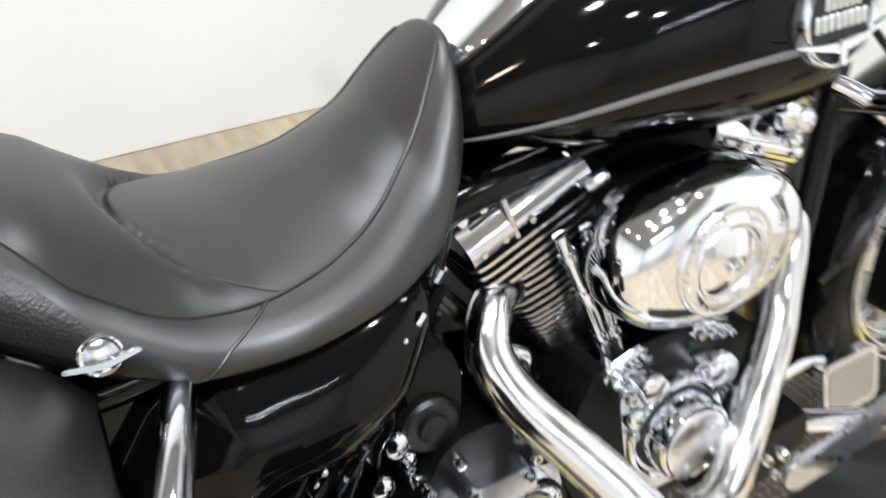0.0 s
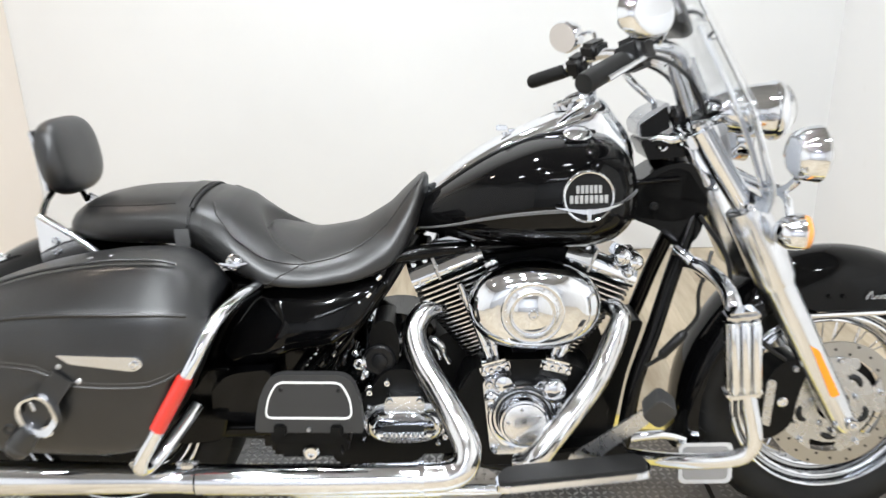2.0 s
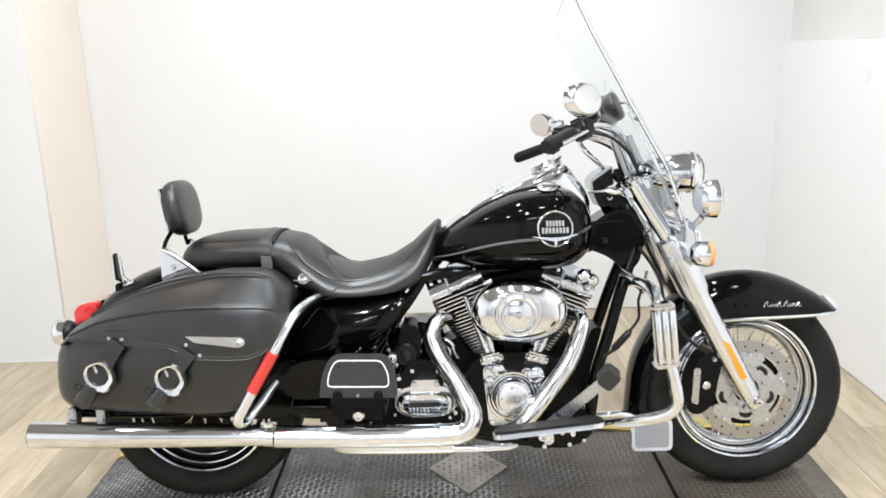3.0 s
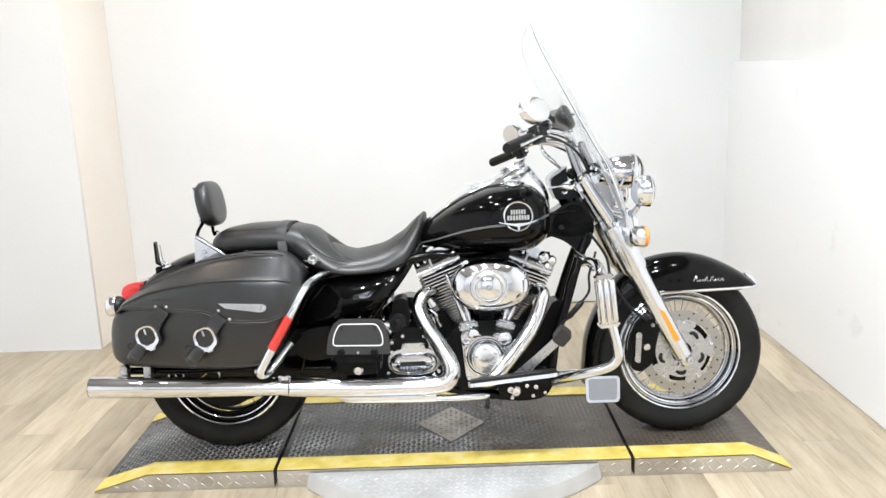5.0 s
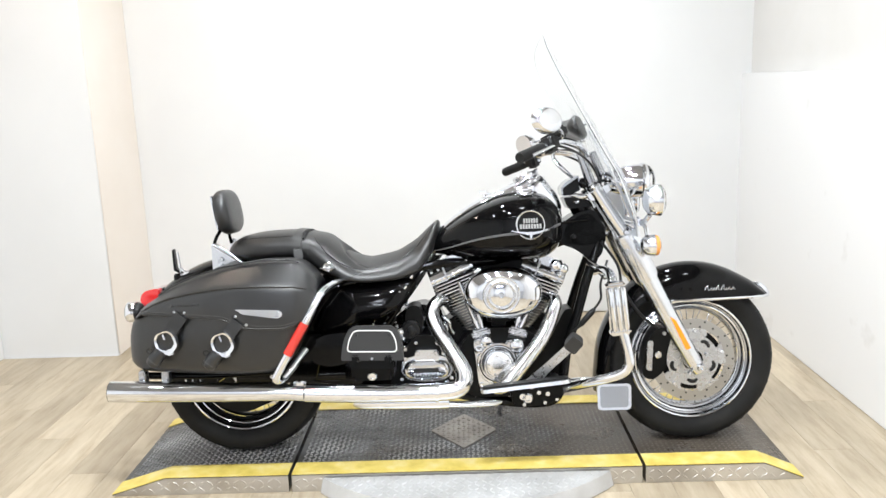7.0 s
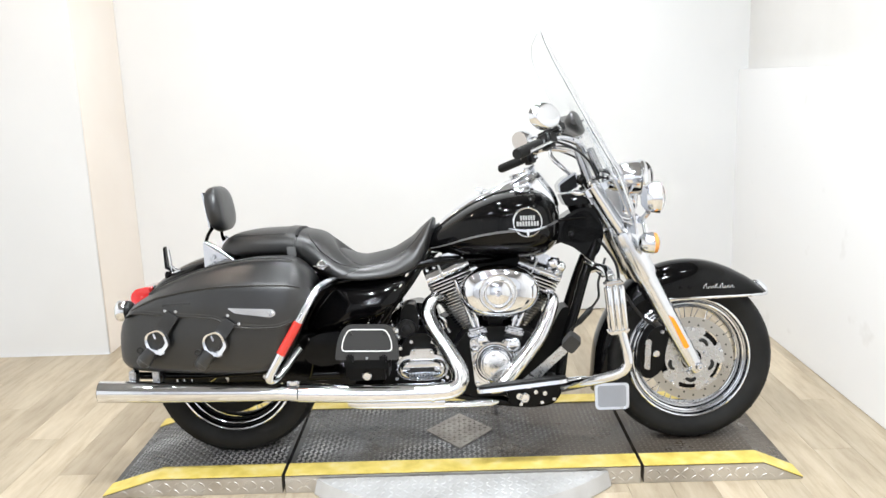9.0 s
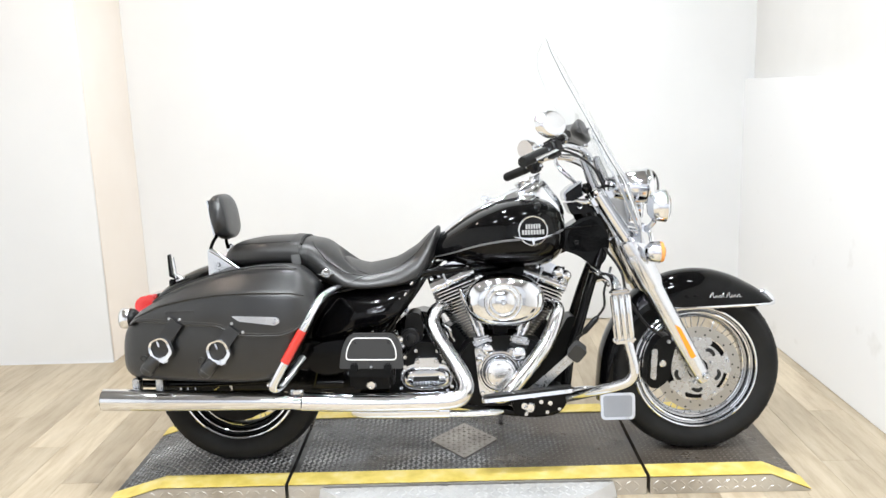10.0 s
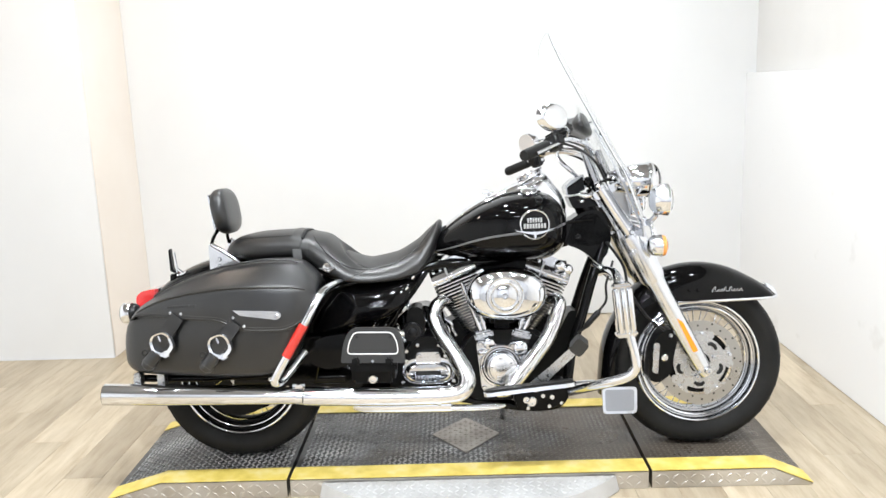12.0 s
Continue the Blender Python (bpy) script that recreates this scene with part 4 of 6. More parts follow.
def tank_top(x, y):
    """The height of the tank's skin at x, y."""
    a = min(np.linspace(5, 90, 340), key=lambda q: abs(-tank_pt(x, q).y - abs(y)))
    return tank_pt(x, a).z


for sgn in (-1, 1):
    part("console_trim", tube([(x, sgn * lerp(x, *EDGE), tank_top(x, lerp(x, *EDGE)) + 0.001) for x in np.linspace(0.702, 1.06, 18)], 0.0035, 6, 1), "plastic", tank)
console = part("tank_console", skin(rings), "chrome", tank, "chrome tank console with speedometer", angle=60)
part("speedometer", moved(lathe([(0.052, 0), (0.054, 0.012), (0.05, 0.016), (0.046, 0.012)], (0, 0, 0), "z", 36), pose(1.03, 0, 0.946, 0, -16, 0) @ Matrix.Diagonal((0.88, 0.88, 0.9, 1))), "chrome", console)
part("dial", moved(lathe([(0.046, 0.0), (0.046, 0.0115)], (0, 0, 0), "z", 32), pose(1.03, 0, 0.946, 0, -16, 0) @ Matrix.Diagonal((0.88, 0.88, 0.9, 1))), "dial", console)
part("gauge_visor", moved(tube([(-0.012, -0.052, 0.014), (0.03, -0.044, 0.02), (0.053, 0, 0.022), (0.03, 0.044, 0.02), (-0.012, 0.052, 0.014)], 0.006, 8, 4), pose(1.03, 0, 0.946, 0, -16, 0) @ Matrix.Diagonal((0.88, 0.88, 0.9, 1))), "chrome", console)
part("gauge_glass", moved(lathe([(0.047, 0.0), (0.047, 0.0142), (0.03, 0.0155), (0.003, 0.016)], (0, 0, 0), "z", 32), pose(1.03, 0, 0.946, 0, -16, 0) @ Matrix.Diagonal((0.88, 0.88, 0.9, 1))), "glass", console)
part("ignition_key", join(tube([(0.882, -0.008, 0.872), (0.881, -0.008, 0.894)], 0.006, 14, 1), rbox((0.876, -0.008, 0.902), (0.024, 0.004, 0.012), 0.002, 2), rbox((0.897, -0.008, 0.897), (0.016, 0.004, 0.007), 0.0015, 1)), "chrome", console)
part("switch_knob", join(tube([(0.985, -0.062, 0.915), (1.01, -0.066, 0.936), (1.035, -0.068, 0.95)], [0.006, 0.007, 0.006], 10, 3)), "chrome", console)
part("indicator", rbox((0.93, -0.046, 0.897), (0.022, 0.008, 0.006), 0.002, 1, Euler((0.5, radians(-20), 0)).to_matrix().to_4x4()), "red_lens", console)
for s in (-1, 1):
    part("fuel_cap", lathe([(0.027, 0.0), (0.028, 0.007), (0.025, 0.011), (0.015, 0.014), (0.003, 0.0145)], (1.015, s * 0.132, 0.896), (0, s * 0.4, 1), 30), "chrome", tank, "low chrome filler cap")

# ---- seat ----
SX = (-0.028, -0.015, 0.03, 0.118, 0.2, 0.255, 0.307, 0.355, 0.414, 0.473, 0.554, 0.634, 0.668, 0.695, 0.712, 0.72)
ST = (0.728, 0.754, 0.778, 0.791, 0.793, 0.788, 0.772, 0.741, 0.711, 0.701, 0.708, 0.746, 0.777, 0.8, 0.811, 0.804)
SB = (0.712, 0.702, 0.692, 0.686, 0.684, 0.67, 0.636, 0.619, 0.61, 0.608, 0.611, 0.627, 0.656, 0.703, 0.755, 0.775)
SH = (0.05, 0.085, 0.12, 0.145, 0.152, 0.16, 0.178, 0.19, 0.2, 0.2, 0.185, 0.15, 0.125, 0.095, 0.055, 0.02)


def seat_pt(x, a):
    """A point of the seat's skin at x; a: 0 at its side, 90 on top, in degrees."""
    zt, zb, h = ease(x, SX, ST), ease(x, SX, SB), ease(x, SX, SH)
    zm = zb + (zt - zb) * ease(x, (0.3, 0.46, 0.62, 0.7), (0.42, 0.17, 0.17, 0.3))
    c, s = math.cos(radians(a)), math.sin(radians(a))
    rz = (zt - zm) if s > 0 else (zm - zb)
    dish = 0.012 * max(0.0, 1 - abs(x - 0.47) / 0.13) * (1 - abs(c) ** 2) if s > 0 else 0
    y = -h * math.copysign(abs(c) ** ease(x, (0.33, 0.46, 0.62, 0.7), (0.8, 1.22, 1.18, 0.8)), c)
    roll = 0.0
    if s > 0 and x > 0.28:
        u = (x - 0.372 - 3.4 * y * y) / 0.009
        k = max(0.0, 1 - (y / 0.15) ** 2)
        behind = 0.5 * (1 - math.tanh(u))
        roll = k * (0.01 * behind * min(1.0, (x - 0.28) / 0.05) - 0.008 * (1 - behind) * math.exp(-max(u, 0) / 9) - 0.017 * math.exp(-(u - 0.3) ** 2 / 0.6))
    return Vector((x, y, zm + rz * math.copysign(abs(s) ** (ease(x, (0.33, 0.46, 0.62, 0.7), (0.84, 1.04, 1.02, 0.84)) if s > 0 else 0.7), s) - dish + roll))


def seat_body(x0, x1, n):
    return skin([[seat_pt(x, 360 * j / 88) for j in range(88)] for x in np.linspace(x0, x1, n)])


seat = part("seat", seat_body(0.262, 0.72, 150), "seat_leather", bike, "black leather two-up seat with stitched seams", angle=70)
part("pillion_pad", seat_body(-0.028, 0.25, 36), "seat_leather", seat, angle=70)
part("seat_valley", skin([[seat_pt(x, 360 * j / 56) * 0.985 + Vector((0.004, 0, 0.008)) for j in range(56)] for x in (0.246, 0.266)]), "seat_leather", seat)


def piping(spots, r=0.0022):
    k = np.linspace(0, len(spots) - 1, 8 * len(spots))
    i = range(len(spots))
    return tube([seat_pt(np.interp(q, i, [x for x, _ in spots]), np.interp(q, i, [a for _, a in spots])) for q in k], r, 6, 1)


part("seam_piping", piping([(0.285, 62), (0.3, 45), (0.335, 31), (0.38, 28), (0.45, 30), (0.53, 34), (0.6, 42), (0.66, 52), (0.7, 63)]), "seat_leather", seat)
part("seam_piping", piping([(0.285, 118), (0.3, 135), (0.335, 149), (0.38, 152), (0.45, 150), (0.53, 146), (0.6, 138), (0.66, 128), (0.7, 117)]), "seat_leather", seat)
part("seam_piping", piping([(0.47, 31), (0.43, 13), (0.39, -15), (0.36, -40)], 0.0016), "seat_leather", seat)
part("seam_piping", piping([(0.03, 48), (0.1, 42), (0.17, 42), (0.215, 45)], 0.0015), "seat_leather", seat)
part("seam_piping", piping([(0.428, 48), (0.455, 40), (0.485, 32)], 0.0014), "seat_leather", seat)
weave = [[seat_pt(x, a) + Vector((0, -0.0012, 0.0008)) for a in np.linspace(-5, lerp(x, (0.275, 0.31, 0.345), (34, 28, 12)), 14)] for x in np.linspace(0.275, 0.345, 18)]
part("woven_patch", skin(weave, closed_ring=False), "tooled", seat, "basket-weave tooled leather patch")
# Near-black line laid along the fold puts its shade into colour
part("seat_crease", tube([seat_pt(0.376 + 3.4 * y * y, a) for y, a in ((-0.03, 78), (-0.04, 74), (-0.05, 70), (-0.058, 66))], [0.0006, 0.0028, 0.0028, 0.0006], 6, 4), "hole", seat)
# strap across the pillion
strap_l = [[seat_pt(0.232 + dx, a) + (seat_pt(0.232 + dx, a) - Vector((0.232 + dx, 0, 0.72))).normalized() * lift for dx, lift in ((-0.014, 0.0005), (-0.014, 0.004), (0.014, 0.004), (0.014, 0.0005))] for a in np.linspace(-10, 190, 30)]
part("seat_strap", skin(strap_l), "seat_leather", seat, "broad stitched leather strap")
part("strap_gap", tube([seat_pt(0.252, a) for a in np.linspace(40, 140, 12)], 0.004, 6, 2), "hole", seat)
part("strap_end", skin([[(x0, y, z), (x0, y - 0.004, z), (x1, y - 0.004, z), (x1, y, z)] for x0, x1, y, z in ((0.224, 0.252, -0.163, 0.735), (0.228, 0.258, -0.175, 0.712), (0.226, 0.252, -0.182, 0.668))]), "grey_rubber", seat)
em = seat_pt(0.345, 0)
emb = part("seat_emblem", moved(lathe([(0.016, 0.006), (0.016, -0.003), (0.0145, -0.0045), (0.012, -0.003), (0.008, -0.004), (0.002, -0.005)], (0, 0, 0), "y", 24), Matrix.Translation((0.342, em.y - 0.001, 0.672)) @ pose(0, 0, 0, -12, 0, 0)), "chrome", seat, "small chrome winged emblem")
part("emblem_wing", moved(prism(rounded([(-0.028, -0.004), (0, -0.009), (0.028, -0.004), (0.026, 0.0), (0, -0.004), (-0.026, 0.0)], 0.002, 2), -0.0075, -0.002, 0.0008, 1), Matrix.Translation((0.342, em.y - 0.001, 0.672)) @ pose(0, 0, 0, -12, 0, 0)), "chrome", emb)

# backrest
def pad_body(m):
    rings = []
    for y in np.linspace(-1, 1, 25):
        k = (1 - abs(y) ** 3.2) ** (1 / 3.2) if abs(y) < 1 else 0.02
        k = max(k, 0.05)
        rings.append([m @ Vector((a * 1.0, y * 0.108, b)) for a, b in oval(0, 0, 0.03 * k ** 0.6, 0.08 * k, 28, 2.9)])
    return skin(rings)


back = part("backrest", pad_body(pose(-0.037, 0, 0.864, 0, -10, 0)), "leather", bike, "padded black leather passenger backrest", angle=60)
part("backrest_shell", moved(rbox((-0.03, 0, -0.002), (0.006, 0.18, 0.125), 0.003, 2), pose(-0.034, 0, 0.868, 0, -9, 0)), "chrome", back)
for s in (-1, 1):
    part("backrest_post", tube([(-0.052, s * 0.06, 0.8), (-0.062, s * 0.085, 0.775), (-0.064, s * 0.11, 0.745)], 0.006, 10), "frame", back)
    pl = rounded([(-0.07, 0.758), (-0.05, 0.756), (0.052, 0.682), (0.046, 0.668), (-0.068, 0.655)], 0.008, 3)
    plate = part("side_plate", prism(pl, s * 0.112, s * 0.12, 0.0015, 1), "chrome", back, "chrome backrest side plate")
    part("plate_edge", tube([(-0.06, s * 0.118, 0.756), (0.0, s * 0.118, 0.716), (0.05, s * 0.118, 0.676)], 0.007, 10, 2), "chrome", back)
    for z in (0.682, 0.705):
        part("bolt", bolt((-0.035, s * 0.12, z), 0.008, sign=s), "chrome", plate)

# ---- rear fender and tail ----
fen = []
for a in np.radians(np.linspace(20, 172, 44)):
    d = math.degrees(a)
    r = lerp(d, (20, 60, 90, 130, 170, 205), (0.36, 0.39, 0.415, 0.415, 0.41, 0.4))
    sec = []
    for t in np.linspace(-1, 1, 15):
        u = abs(t)
        if u < 0.6:
            b = u / 0.6 * math.pi / 2
            rad, off = r - 0.06 * (1 - math.cos(b)), 0.112 * math.sin(b)
        else:
            rad, off = r - 0.06 - 0.09 * (u - 0.6) / 0.4, 0.113
        sec.append((RW[0] + rad * math.cos(a), math.copysign(off, t), RW[2] + rad * math.sin(a)))
    fen.append(sec)
bm = skin(fen, closed_ring=False)
bmesh.ops.recalc_face_normals(bm, faces=bm.faces)
bmesh.ops.solidify(bm, geom=bm.faces[:], thickness=0.003)
rear_fender = part("rear_fender", bm, "paint", bike, "gloss black rear fender", angle=50)
tail = part("tail_lamp", prism(rounded([(-0.345, 0.545), (-0.348, 0.575), (-0.33, 0.596), (-0.28, 0.605), (-0.28, 0.55)], 0.012, 3), -0.075, 0.075, 0.012, 3), "red_lens", bike, "red tail lamp lens")
part("lamp_base", rbox((-0.29, 0, 0.57), (0.05, 0.12, 0.065), 0.012, 2), "chrome", tail)
for s in (-1, 1):
    c = (-0.335, s * 0.165, 0.537)
    sig = part("turn_signal", lathe([(0.03, 0.012), (0.034, 0.01), (0.0355, -0.004), (0.0355, -0.014), (0.033, -0.019)], c, "x", 30), "chrome", bike, "chrome drum turn signal with dark back")
    part("housing_back", lathe([(0.033, 0.008), (0.033, 0.016), (0.028, 0.028), (0.016, 0.036), (0.002, 0.039)], c, "x", 28), "plastic", sig)
    part("lens", lathe([(0.034, -0.018), (0.03, -0.022), (0.02, -0.025), (0.002, -0.026)], c, "x", 24), "dial", sig)
    part("stalk", tube([(-0.335, s * 0.13, 0.54), (-0.335, s * 0.05, 0.545)], 0.01, 10, 1), "chrome", sig)
plate_br = part("plate_bracket", prism(rounded([(-0.235, 0.735), (-0.228, 0.74), (-0.222, 0.668), (-0.195, 0.652), (-0.197, 0.645), (-0.232, 0.662)], 0.003, 2), -0.045, -0.025, 0.001, 1), "frame", bike, "thin black licence plate bracket")
part("bracket_box", rbox((-0.222, -0.03, 0.634), (0.018, 0.05, 0.036), 0.004, 2), "frame", plate_br)
part("bracket_bolt", tube([(-0.19, -0.05, 0.645), (-0.165, -0.06, 0.652)], 0.012, 12, 1), "chrome", plate_br)

part("bracket_rod", tube([(-0.214, -0.047, 0.728), (-0.209, -0.047, 0.69), (-0.206, -0.047, 0.655)], 0.0032, 8, 2), "chrome", plate_br)
part("bracket_link", tube([(-0.206, -0.05, 0.672), (-0.19, -0.055, 0.66), (-0.168, -0.058, 0.645)], [0.004, 0.006, 0.004], 10, 3), "chrome", plate_br)
part("bracket_foot", tube([(-0.205, -0.05, 0.648), (-0.185, -0.055, 0.637), (-0.17, -0.058, 0.632)], 0.005, 10, 3), "satin", plate_br)

# ---- saddlebag ----
BX = (-0.314, -0.305, -0.285, -0.25, -0.205, -0.15, -0.06, 0.03, 0.1, 0.16, 0.22, 0.26, 0.29, 0.312, 0.328)
B_LO = (0.402, 0.382, 0.368, 0.362, 0.36, 0.359, 0.357, 0.356, 0.357, 0.36, 0.38, 0.45, 0.512, 0.56, 0.6)
B_CR = (0.43, 0.485, 0.525, 0.555, 0.58, 0.603, 0.622, 0.634, 0.638, 0.638, 0.636, 0.634, 0.628, 0.62, 0.612)
B_UP = (0.44, 0.5, 0.54, 0.572, 0.6, 0.633, 0.668, 0.692, 0.703, 0.709, 0.709, 0.703, 0.684, 0.66, 0.632)
B_OUT = (-0.262, -0.287, -0.312, -0.336, -0.352, -0.364, -0.38, -0.392, -0.4, -0.402, -0.4, -0.394, -0.382, -0.366, -0.345)
B_SEAM = (0.45, 0.5, 0.53, 0.551, 0.555, 0.552, 0.546, 0.54, 0.512, 0.507, 0.506, 0.515, 0.535, 0.565, 0.602)


def bag_ring(x, swell=0.0):
    lo, cr, up, out = (ease(x, BX, q) for q in (B_LO, B_CR, B_UP, B_OUT))
    inn = -0.165
    out -= swell
    up += swell
    mid = (out + inn) / 2 + 0.01
    corners = [(inn, lo), (out + 0.01, lo), (out, (lo + cr) / 2), (out + 0.008, cr), (mid - 0.04, up - 0.004), (mid + 0.05, up), (inn, up - 0.012)]
    h = max(up - lo, 0.02)
    rr = min(0.04, h * 0.3)
    return [(x, y, z) for y, z in rounded(corners, [rr, rr, rr, min(0.025, rr), rr, rr, rr], 5)]


def lid_ring(x):
    cr, up, out, lo = (ease(x, BX, q) for q in (B_CR, B_UP, B_OUT, B_SEAM))
    out -= 0.009
    up += 0.006
    inn = -0.16
    lo = min(lo, cr - 0.008)
    mid = (out + inn) / 2 + 0.01
    corners = [(inn, lo), (out, lo), (out - 0.001, (lo + cr) / 2), (out + 0.008, cr), (mid - 0.04, up - 0.004), (mid + 0.05, up), (inn, up - 0.012)]
    rr = min(0.03, (up - lo) * 0.3)
    return [(x, y, z) for y, z in rounded(corners, [0.003, 0.004, rr, min(0.02, rr), rr, rr, rr], 5)]


xs_ = np.linspace(BX[0], BX[-1], 64)
bag = part("saddlebag", skin([bag_ring(x) for x in xs_]), "leather", bike, "large black leather saddlebag with two buckled straps", angle=45)
lid = part("lid", skin([lid_ring(x) for x in xs_[5:]]), "leather", bag, "padded leather lid with stitched flap", angle=40)
bag_out = lambda x: ease(x, BX, B_OUT)
seam = lambda x: ease(x, BX, B_SEAM)
part("flap_edge", tube([(x, bag_out(x) - 0.0075, seam(x) + 0.0015) for x in np.linspace(-0.23, 0.29, 40)], 0.0036, 6, 1), "leather", lid)
part("stitching", tube([(x, bag_out(x) - 0.0094, seam(x) + 0.011) for x in np.linspace(-0.22, 0.27, 26)], 0.0008, 5, 1), "stitch", lid)
part("lid_piping", tube([(x, bag_out(x) + 0.0025, lerp(x, BX, B_CR) + 0.002) for x in np.linspace(-0.24, 0.3, 28)], 0.0035, 6, 1), "leather", lid)
part("lid_piping", tube([(x, (bag_out(x) - 0.169) / 2 - 0.03, ease(x, BX, B_UP) + 0.0045) for x in np.linspace(-0.2, 0.27, 26)], 0.003, 6, 1), "leather", lid)
part("stitching", tube([(x, (bag_out(x) - 0.169) / 2 - 0.042, ease(x, BX, B_UP) + 0.0005) for x in np.linspace(-0.19, 0.265, 26)], 0.0009, 5, 1), "stitch", lid)
# embossed marks and bright strip on the lid
for k in range(10):
    x = -0.128 + 0.0098 * k
    part("tooled_mark", moved(rbox((0, 0, 0), (0.0062, 0.003, 0.009), 0.001, 1), pose(x, bag_out(x) - 0.0088, 0.584 + 0.05 * (x + 0.128), 0, 8, 0)), "leather", lid)
sx = [(0.082, 0.574), (0.105, 0.557), (0.215, 0.541), (0.23, 0.549), (0.23, 0.56), (0.22, 0.567)]
strip = part("chrome_strip", moved(prism(rounded(sx, 0.005, 3), -0.0115, -0.002, 0.0015, 2), pose(0, -0.4035, 0)), "slider", lid, "bright metal lid strip")
part("rivet", bolt((0.216, -0.4145, 0.5535), 0.0075, h=0.005, n=16), "chrome", strip)
for x, z in ((-0.12, 0.566), (-0.085, 0.563), (0.082, 0.55), (0.115, 0.523), (0.1, 0.702), (0.14, 0.706)):
    y = bag_out(x) - 0.009 if z < 0.65 else -0.27
    part("rivet", bolt((x, y, z + (0.004 if z > 0.65 else 0)), 0.005, "y" if z < 0.65 else (0, 0, -1), 0.003), "satin", lid)


def strap(x0, z0, x1, z1, bx, bz):
    y0, y1 = bag_out(x0) - 0.013, bag_out(x1) - 0.016
    d = Vector((x1 - x0, 0, z1 - z0)).normalized()
    w = Vector((-d.z, 0, d.x)) * 0.021
    rings = []
    for q in np.linspace(0, 0.78, 10):
        c = Vector((x0 + (x1 - x0) * q, y0 + (y1 - y0) * q - 0.008 * math.sin(q * math.pi), z0 + (z1 - z0) * q))
        n = Vector((0, 1, 0)) * 0.0035
        ww = w * (1 - 0.12 * q)
        rings.append([c - ww, c - ww - n, c + ww - n, c + ww])
    st = part("strap", skin(rings), "leather", bag, "broad leather strap")
    ang = math.degrees(math.atan2(d.x, -d.z))
    by = bag_out(bx) - 0.024
    P = Matrix.Translation((bx, by, bz)) @ pose(0, 0, 0, 0, -ang * -1 * 0.5, 0)
    hexo = rounded([(-0.036, -0.02), (-0.036, 0.022), (-0.02, 0.042), (0.02, 0.042), (0.036, 0.022), (0.036, -0.02), (0.0, -0.043)], 0.012, 3)
    hexi = [(a * 0.66, b * 0.66 + 0.004) for a, b in hexo]
    n = len(hexo)
    bm = bmesh.new()
    vo_ = [bm.verts.new((a, 0.004, b)) for a, b in hexo]
    vm_ = [bm.verts.new((a * 0.93, -0.011, b * 0.93)) for a, b in hexo]
    vi_ = [bm.verts.new((a * 1.08, -0.009, b * 1.08)) for a, b in hexi]
    vk_ = [bm.verts.new((a, 0.004, b)) for a, b in hexi]
    for i in range(n):
        j = (i + 1) % n
        for p, q in ((vo_, vm_), (vm_, vi_), (vi_, vk_), (vk_, vo_)):
            bm.faces.new((p[i], p[j], q[j], q[i]))
    bk = part("buckle", moved(bm, P), "chrome", st, "faceted chrome buckle")
    part("buckle_prong", moved(rbox((0, -0.005, 0.022), (0.006, 0.007, 0.02), 0.002, 2), P), "chrome", bk)
    part("buckle_field", moved(prism([(a * 0.98, b * 0.98) for a, b in hexi], 0.002, 0.006), P), "leather", bk)
    part("buckle_tongue", moved(rbox((0, -0.004, -0.03), (0.022, 0.008, 0.02), 0.003, 2), P), "chrome", bk)
    # soft rolled strap end with its sewn keeper band and a small ring
    side = Vector((-d.z, 0, d.x))
    b0 = Vector((bx, by - 0.002, bz)) + d * 0.028
    b1 = b0 + d * 0.062
    part("strap_end", tube([b0, b0 + d * 0.02, b0 + d * 0.045, b0 + d * 0.057, b1], [0.017, 0.0215, 0.0225, 0.019, 0.008], 20, 3), "leather", st, "rolled leather strap end")
    arc = [b0 + d * (0.047 - 0.006 * math.cos(a)) + side * 0.0225 * math.sin(a) + Vector((0, -0.0225 * math.cos(a), 0)) for a in np.linspace(-1.5, 1.5, 9)]
    part("keeper_band", tube(arc, 0.0013, 6, 1), "stitch", st)
    rc = b0 + d * 0.022 - side * 0.029 + Vector((0, -0.004, 0))
    part("strap_ring", tube([rc + Vector((0.009 * math.cos(a), 0, 0.008 * math.sin(a))) for a in np.linspace(0, 2 * math.pi, 13)], 0.0026, 6, 1), "hole", st)
    for q in (-1, 1):
        part("stitching", tube([Vector((x0, y0 - 0.0042, z0)) + side * 0.017 * q, Vector((bx, by + 0.004, bz)) + side * 0.016 * q], 0.0009, 5, 1), "stitch", st)


strap(-0.094, 0.556, -0.205, 0.412, -0.146, 0.469)
strap(0.09, 0.535, -0.018, 0.395, 0.042, 0.463)
for x in (-0.262, -0.186):
    part("bag_mount", rbox((x, -0.3, 0.335), (0.022, 0.04, 0.06), 0.004, 2), "satin", bag)
part("bag_rail", tube([(-0.26, -0.27, 0.338), (-0.05, -0.28, 0.335), (0.18, -0.28, 0.345)], 0.012, 10, 2), "frame", bag)

# saddlebag guard with red reflector
guard = part("saddlebag_guard", tube([(0.385, -0.19, 0.622), (0.366, -0.27, 0.622), (0.338, -0.345, 0.6), (0.298, -0.385, 0.527), (0.232, -0.392, 0.415), (0.2, -0.392, 0.36), (0.196, -0.388, 0.342), (0.206, -0.365, 0.337), (0.228, -0.33, 0.358), (0.27, -0.27, 0.41)], 0.0135, 14, 6), "chrome", bike, "chrome saddlebag guard rail")
part("reflector", tube([(0.294, -0.389, 0.52), (0.236, -0.396, 0.422)], 0.0149, 14, 1, 1.0), "red", guard, "red reflector band")
